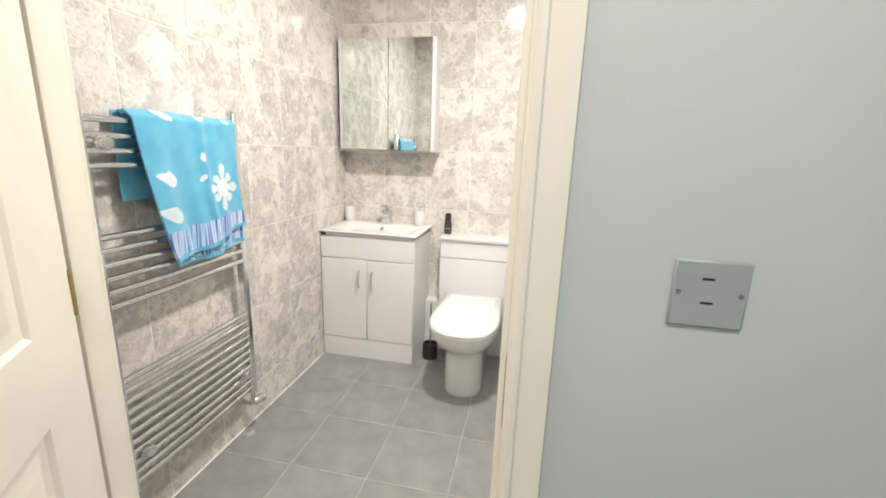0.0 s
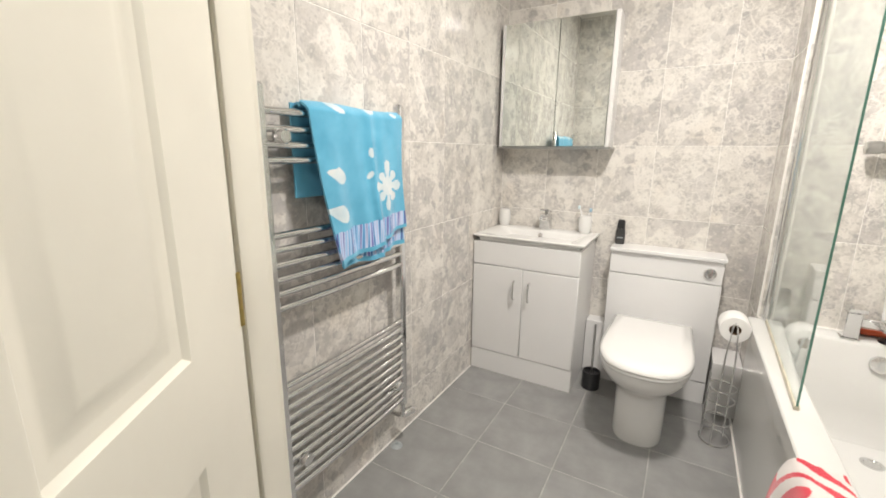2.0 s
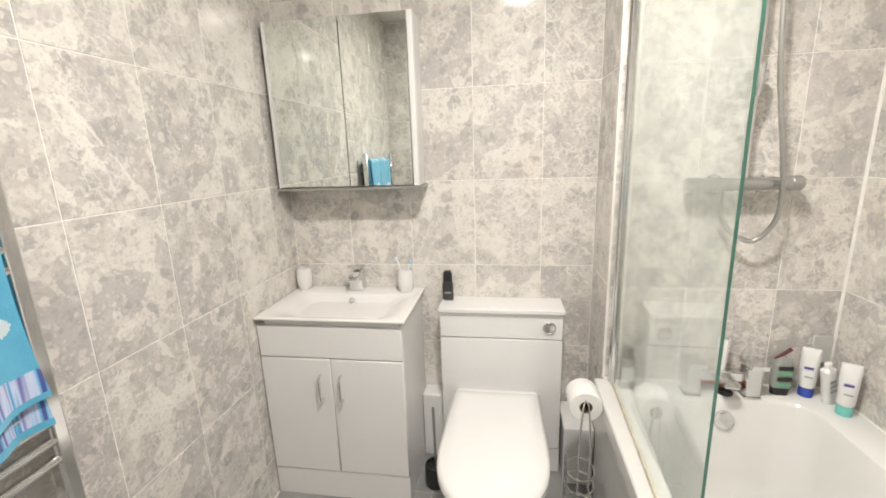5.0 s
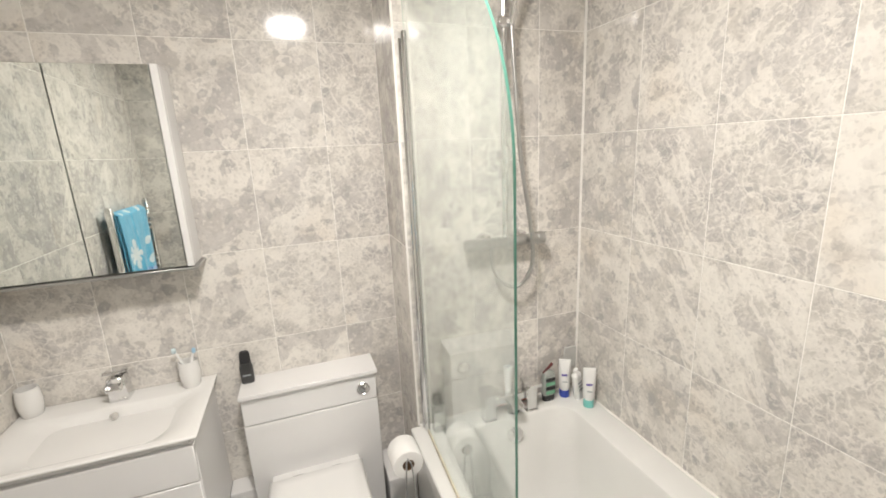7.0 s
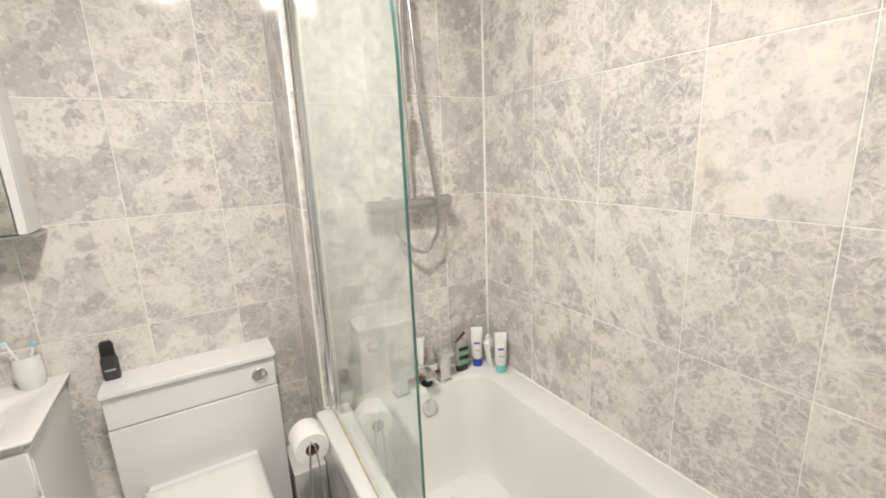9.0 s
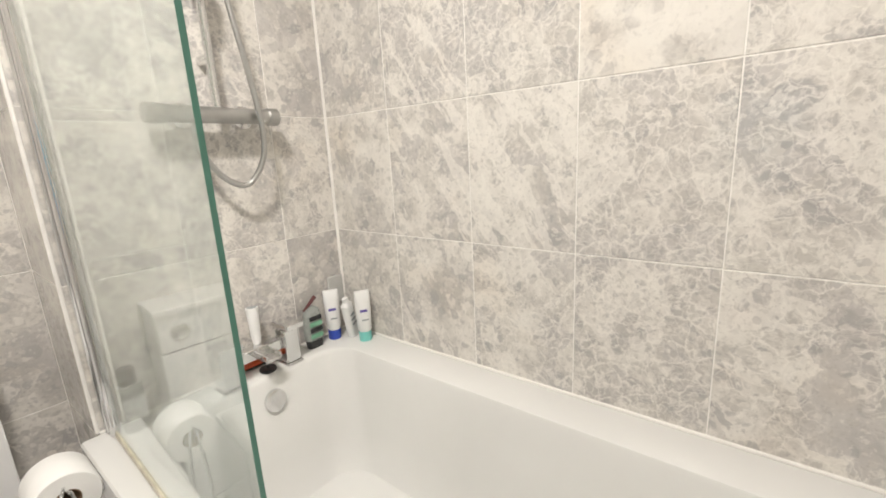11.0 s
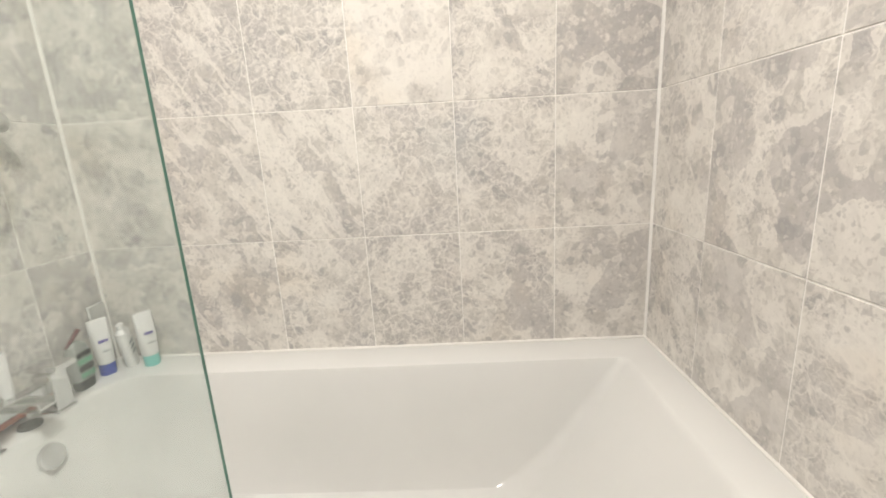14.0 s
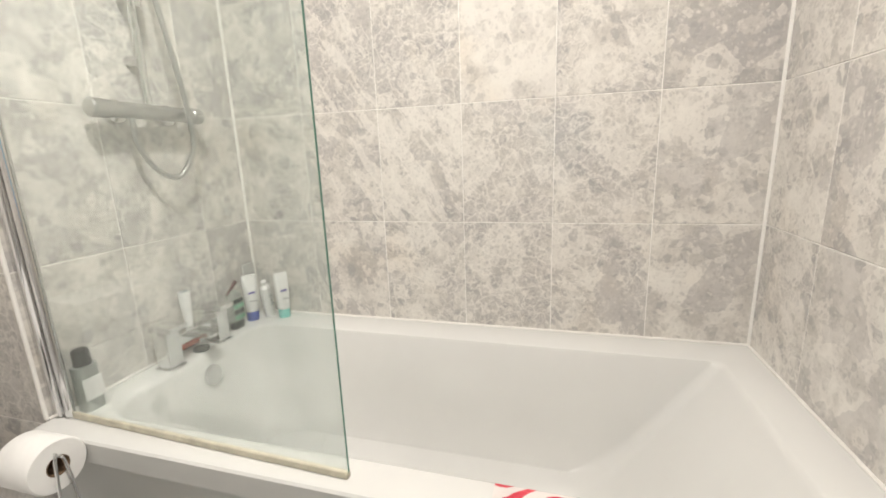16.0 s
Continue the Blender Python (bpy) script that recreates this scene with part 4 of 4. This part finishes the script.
BLUECAP = material("blue_cap", (0.03, 0.07, 0.42), 0.35)
AQUA = material("aqua_cap", (0.20, 0.60, 0.55), 0.35)
GREENLABEL = worn(material("green_label", (0.20, 0.45, 0.30), 0.5), 40, 0.3)
CLEARGREY = worn(material("smoky_plastic", (0.30, 0.32, 0.30), 0.25), 20, 0.15)
PURPLE = material("purple_print", (0.12, 0.09, 0.35), 0.5)


def squeezy(name, x, y, lean, label, cap, capname):
    t = thing(name, (x, y, RIM), label, "bottle")
    ca = lambda w, d, z, k=0: rounded(x - w, x + w, y - d, y + d, min(w, d) * 0.95, RIM + z, 6)
    part("body", loft([ca(0.019, 0.019, 0.034), ca(0.023, 0.021, 0.040), ca(0.025, 0.021, 0.10), ca(0.026, 0.014, 0.150), ca(0.025, 0.006, 0.172)], cap_start=True), WHITEPLASTIC, t)
    part("cap", loft([ca(0.020, 0.019, 0.0), ca(0.021, 0.0195, 0.003), ca(0.021, 0.0195, 0.033)], cap_start=True), cap, t, capname)
    part("print_bar", box(x - 0.014, x + 0.010, y - 0.0225, y - 0.0205, RIM + 0.105, RIM + 0.113), PURPLE, t)
    part("print_bar", box(x - 0.010, x + 0.012, y - 0.0225, y - 0.0205, RIM + 0.075, RIM + 0.079), GREYPLASTIC, t)
    t.rotation_euler = (0, radians(lean), radians(-30))
    return t


squeezy("shampoo_tube", 1.985, 1.648, 0, "white toiletry tube standing on a dark blue cap", BLUECAP, "dark blue cap")
squeezy("conditioner_tube", 2.032, 1.545, 0, "white toiletry tube standing on an aqua cap", AQUA, "aqua cap")
tl = thing("lotion_bottle", (2.035, 1.61, RIM), "white lotion bottle with grey print beside the corner", "bottle")
part("body", loft([rounded(2.012, 2.058, 1.595, 1.625, 0.014, RIM + z) if z < 0.13 else rounded(2.024, 2.046, 1.602, 1.618, 0.007, RIM + z) for z in (0.0, 0.01, 0.11, 0.125, 0.135, 0.15)], cap_start=True), WHITEPLASTIC, tl)
for k in range(3):
    part("print_bar", box(2.020, 2.045, 1.5930, 1.5945, RIM + 0.05 + 0.018 * k, RIM + 0.057 + 0.018 * k), GREYPLASTIC, tl)
tl.rotation_euler = (0, radians(-13), radians(20))
gb = thing("shower_gel", (1.906, 1.652, RIM), "grey shower gel bottle with green and black label", "bottle")
part("body", loft([rounded(1.876, 1.936, 1.635, 1.669, 0.014, RIM + 0.028), rounded(1.874, 1.938, 1.634, 1.670, 0.015, RIM + 0.09), rounded(1.880, 1.932, 1.637, 1.667, 0.013, RIM + 0.128), rounded(1.897, 1.915, 1.645, 1.659, 0.006, RIM + 0.14)], cap_start=True), CLEARGREY, gb)
part("cap", loft([rounded(1.880, 1.932, 1.637, 1.667, 0.013, RIM), rounded(1.877, 1.935, 1.636, 1.668, 0.013, RIM + 0.027)], cap_start=True), BLACK, gb, "black base cap")
for k, mt in enumerate((GREENLABEL, BLACK, GREENLABEL, BLACK)):
    part("label_band", box(1.884, 1.928, 1.6315, 1.6335, RIM + 0.036 + 0.02 * k, RIM + 0.050 + 0.02 * k), mt, gb)
rz = thing("razor", (1.905, 1.68, RIM + 0.14), "dark red razor hooked on the shower gel bottle", "razor")
part("handle", tube([(1.880, 1.655, RIM + 0.128), (1.906, 1.652, RIM + 0.150), (1.925, 1.650, RIM + 0.168)], [0.004, 0.006, 0.007], 10), worn(material("maroon_plastic", (0.10, 0.02, 0.02), 0.3), 20, 0.2), rz)
clip = thing("soap_dish", (2.05, 1.672, RIM + 0.16), "small clear plastic corner shelf on the tiles", "soap dish")
part("panel", box(2.012, 2.074, 1.690, 1.6985, RIM + 0.10, RIM + 0.20, 0.003), worn(material("grey_clear_plastic", (0.55, 0.55, 0.53), 0.2), 20, 0.1), clip)
wb = thing("shampoo_bottle", (1.43, 1.648, RIM), "grey bottle with a black cap on the bath rim", "bottle")
part("body", loft([rounded(1.405, 1.455, 1.628, 1.668, 0.016, RIM + z) for z in (0.0, 0.006, 0.10, 0.115)], cap_start=True), CLEARGREY, wb)
part("cap", lathe([(0.018, 0.115), (0.018, 0.150), (0.014, 0.156), (0.0, 0.156)], (1.43, 1.648, RIM)), BLACK, wb)
wb.location.x -= 0.022
part("label_band", box(1.386, 1.430, 1.6260, 1.6275, RIM + 0.03, RIM + 0.085), WHITEPLASTIC, wb)

shower = thing("shower_set", (1.715, BE, 1.28), "chrome thermostatic shower bar with riser rail and hose", "shower")
BZ = 1.283
bar = part("valve_bar", tube([(1.585, 1.645, BZ), (1.845, 1.645, BZ)], 0.0205, 20), SATIN, shower)
for x0, x1 in ((1.545, 1.590), (1.838, 1.872)):
    part("control_knob", tube([(x0, 1.645, BZ), (x0 + 0.004, 1.645, BZ), (x1 - 0.004, 1.645, BZ), (x1, 1.645, BZ)], [0.020, 0.0235, 0.0235, 0.020], 20), SATIN, bar)
for x in (1.64, 1.79):
    part("wall_flange", lathe([(0.018, 0.0), (0.018, 0.03), (0.030, 0.035), (0.032, 0.055)], (x, 1.645, BZ), (0, 1, 0), 22), CHROME, shower)
part("riser_rail", tube([(1.712, 1.652, BZ + 0.02), (1.712, 1.652, 2.14)], 0.0105, 14), CHROME, shower)
for z in (1.42, 2.04):
    part("rail_bracket", tube([(1.712, 1.652, z), (1.712, BE, z)], 0.013, 14), CHROME, shower)
slide = part("slide_holder", tube([(1.690, 1.652, 1.60), (1.737, 1.652, 1.60)], 0.019, 18), CHROME, shower)
part("holder_cone", tube([(1.702, 1.620, 1.63), (1.702, 1.618, 1.60), (1.704, 1.622, 1.545)], [0.016, 0.014, 0.008], 14), CHROME, slide)
top = part("upper_holder", box(1.682, 1.748, 1.632, 1.672, 2.022, 2.056, 0.006), CHROME, shower)
part("shower_grip", tube(smooth_path([(1.728, 1.628, 2.03), (1.735, 1.605, 2.12), (1.742, 1.56, 2.22)], 6), [0.011] * 6 + [0.012] * 7, 14), CHROME, shower)
part("spray_head", lathe([(0.0, 0.0), (0.045, 0.0), (0.048, 0.008), (0.03, 0.02), (0.0, 0.024)], (1.743, 1.535, 2.235), (0, 0.7, 0.7), 26), CHROME, shower)
part("hose", tube(smooth_path([(1.65, 1.645, 1.266), (1.655, 1.645, 1.19), (1.70, 1.64, 1.122), (1.755, 1.632, 1.105), (1.796, 1.615, 1.17), (1.802, 1.610, 1.26), (1.785, 1.612, 1.40), (1.756, 1.618, 1.60), (1.738, 1.622, 1.85), (1.728, 1.628, 2.035)], 10), 0.0075, 12), SATIN, shower, "flexible steel hose")

# marks on the switch plate
for x0, x1, z in ((1.434, 1.448, 1.155), (1.436, 1.450, 1.124)):
    part("slot", box(x0, x1, HALL - 0.0108, HALL - 0.0098, z, z + 0.0025), BLACK, plate)
for x in (1.409, 1.480):
    part("screw", lathe([(0.003, 0.0), (0.003, 0.001), (0.0, 0.001)], (x, HALL - 0.010, 1.138), (0, -1, 0), 12), SATIN, plate)

# ---- tiles ----
MESHES = {}


def tile_mesh(w, h, mat, t=G, c=0.0012):
    key = (round(w, 3), round(h, 3), mat.name)
    if key not in MESHES:
        a, b = w / 2, h / 2
        vs, fs = [], []
        for (dx, d) in ((0, -t), (0, -c), (c, 0.0)):
            vs += [(-a + dx, d, -b + dx), (a - dx, d, -b + dx), (a - dx, d, b - dx), (-a + dx, d, b - dx)]
        for r in (0, 4):
            for k in range(4):
                fs.append((r + k, r + (k + 1) % 4, r + 4 + (k + 1) % 4, r + 4 + k))
        fs.append((8, 9, 10, 11))
        me = bpy.data.meshes.new("tile")
        me.from_pydata(vs, [], fs)
        bmx = bmesh.new()
        bmx.from_mesh(me)
        bmesh.ops.recalc_face_normals(bmx, faces=bmx.faces)
        # the open back lies against the wall: make sure that the front looks outward
        bmx.faces.ensure_lookup_table()
        if bmx.faces[-1].normal.y < 0:
            bmesh.ops.reverse_faces(bmx, faces=bmx.faces)
        bmx.to_mesh(me)
        bmx.free()
        me.materials.append(mat)
        MESHES[key] = me
    return MESHES[key]


dice = random.Random(7)


def lay(parent, p0, u, n, us, vs, mat=MARBLE, gap=0.0026, v=(0, 0, 1), looks={}):
    """Tiles between the joints us (along u) and vs (along v) of a plane through p0 with the outward normal n."""
    u, n, v, p0 = Vector(u), Vector(n), Vector(v), Vector(p0)
    for u0, u1 in zip(us, us[1:]):
        for v0, v1 in zip(vs, vs[1:]):
            c = p0 + u * (u0 + u1) / 2 + v * (v0 + v1) / 2
            ob = new("tile", tile_mesh(u1 - u0 - gap, v1 - v0 - gap, mat))
            x = u if u.cross(n).dot(v) > 0 else -u
            ob.parent = parent
            r = dice.random
            ob.color = looks.get((round(u0, 2), round(v0, 2)), (0.32 + 0.4 * r(), 0.2 + 0.65 * r(), 0.25 + 0.55 * r())) + (1.0,)
            ob.matrix_basis = Matrix.Translation(c) @ Matrix((x, n, v)).transposed().to_4x4()


ZS = [0.0, 0.175, 0.5475, 0.92, 1.2925, 1.665, 2.0375, 2.41, H]
lay(wall_west, (0, 0, 0), (0, 1, 0), (1, 0, 0), [0.0, 0.13, 0.415, 0.697, 0.98, 1.257, 1.54, 1.823, D], ZS)
lay(wall_north, (0, D, 0), (1, 0, 0), (0, -1, 0), [0.0, 0.274, 0.556, 0.838, 1.12, STEP], ZS)
lay(wall_bath_end, (0, BE, 0), (1, 0, 0), (0, -1, 0), [STEP, 1.60, 1.882, W], ZS)
lay(wall_bath_end, (STEP, 0, 0), (0, 1, 0), (-1, 0, 0), [BE, D], ZS)
# along the bath: how pale, how crackled, how streaked the best seen tiles are
EAST = {(0.0, 0.55): (0.52, 0.35, 0.30), (0.28, 0.55): (0.45, 0.60, 0.35), (0.57, 0.55): (0.18, 0.95, 0.25), (0.85, 0.55): (0.50, 0.75, 0.35), (1.13, 0.55): (0.40, 0.40, 0.85), (1.42, 0.55): (0.42, 0.45, 0.35),
        (0.0, 0.92): (0.66, 0.30, 0.25), (0.28, 0.92): (0.40, 0.80, 0.50), (0.57, 0.92): (0.36, 0.95, 0.45), (0.85, 0.92): (0.48, 0.55, 0.98), (1.13, 0.92): (0.50, 0.40, 0.88), (1.42, 0.92): (0.60, 0.25, 0.30),
        (0.0, 1.29): (0.12, 0.35, 0.55), (0.28, 1.29): (0.55, 0.65, 0.60), (0.57, 1.29): (0.86, 0.30, 0.35), (0.85, 1.29): (0.30, 0.85, 0.45), (1.13, 1.29): (0.42, 0.70, 0.90), (1.42, 1.29): (0.42, 0.50, 0.40)}
lay(wall_east, (W, 0, 0), (0, 1, 0), (-1, 0, 0), [BE * k / 6 for k in range(7)], ZS, looks=EAST)
lay(wall_south, (0, 0, 0), (1, 0, 0), (0, 1, 0), [0.0, 0.17, DOOR0 - 0.03], ZS)
lay(wall_south, (0, 0, 0), (1, 0, 0), (0, 1, 0), [DOOR1 + 0.03, 1.53, 1.823, W], ZS)
lay(wall_south, (0, 0, 0), (1, 0, 0), (0, 1, 0), [DOOR0 - 0.03, 0.85, DOOR1 + 0.03], [DOORH + 0.03, H])
lay(floor, (0, 0, 0), (1, 0, 0), (0, 0, 1), [-0.01, 0.328, 0.663, 0.998, 1.332], [-0.12, 0.0, 0.334, 0.668, 1.010, 1.337, 1.67, D], FLOORTILE, 0.004, (0, 1, 0))
lay(floor, (0, 0, 0), (1, 0, 0), (0, 0, 1), [-0.4, -0.01, 0.328, 0.663, 0.998, 1.332, 1.67, 2.01, 2.3], [-1.8, -1.4, -1.08, -0.76, -0.44, -0.12], FLOORTILE, 0.004, (0, 1, 0))
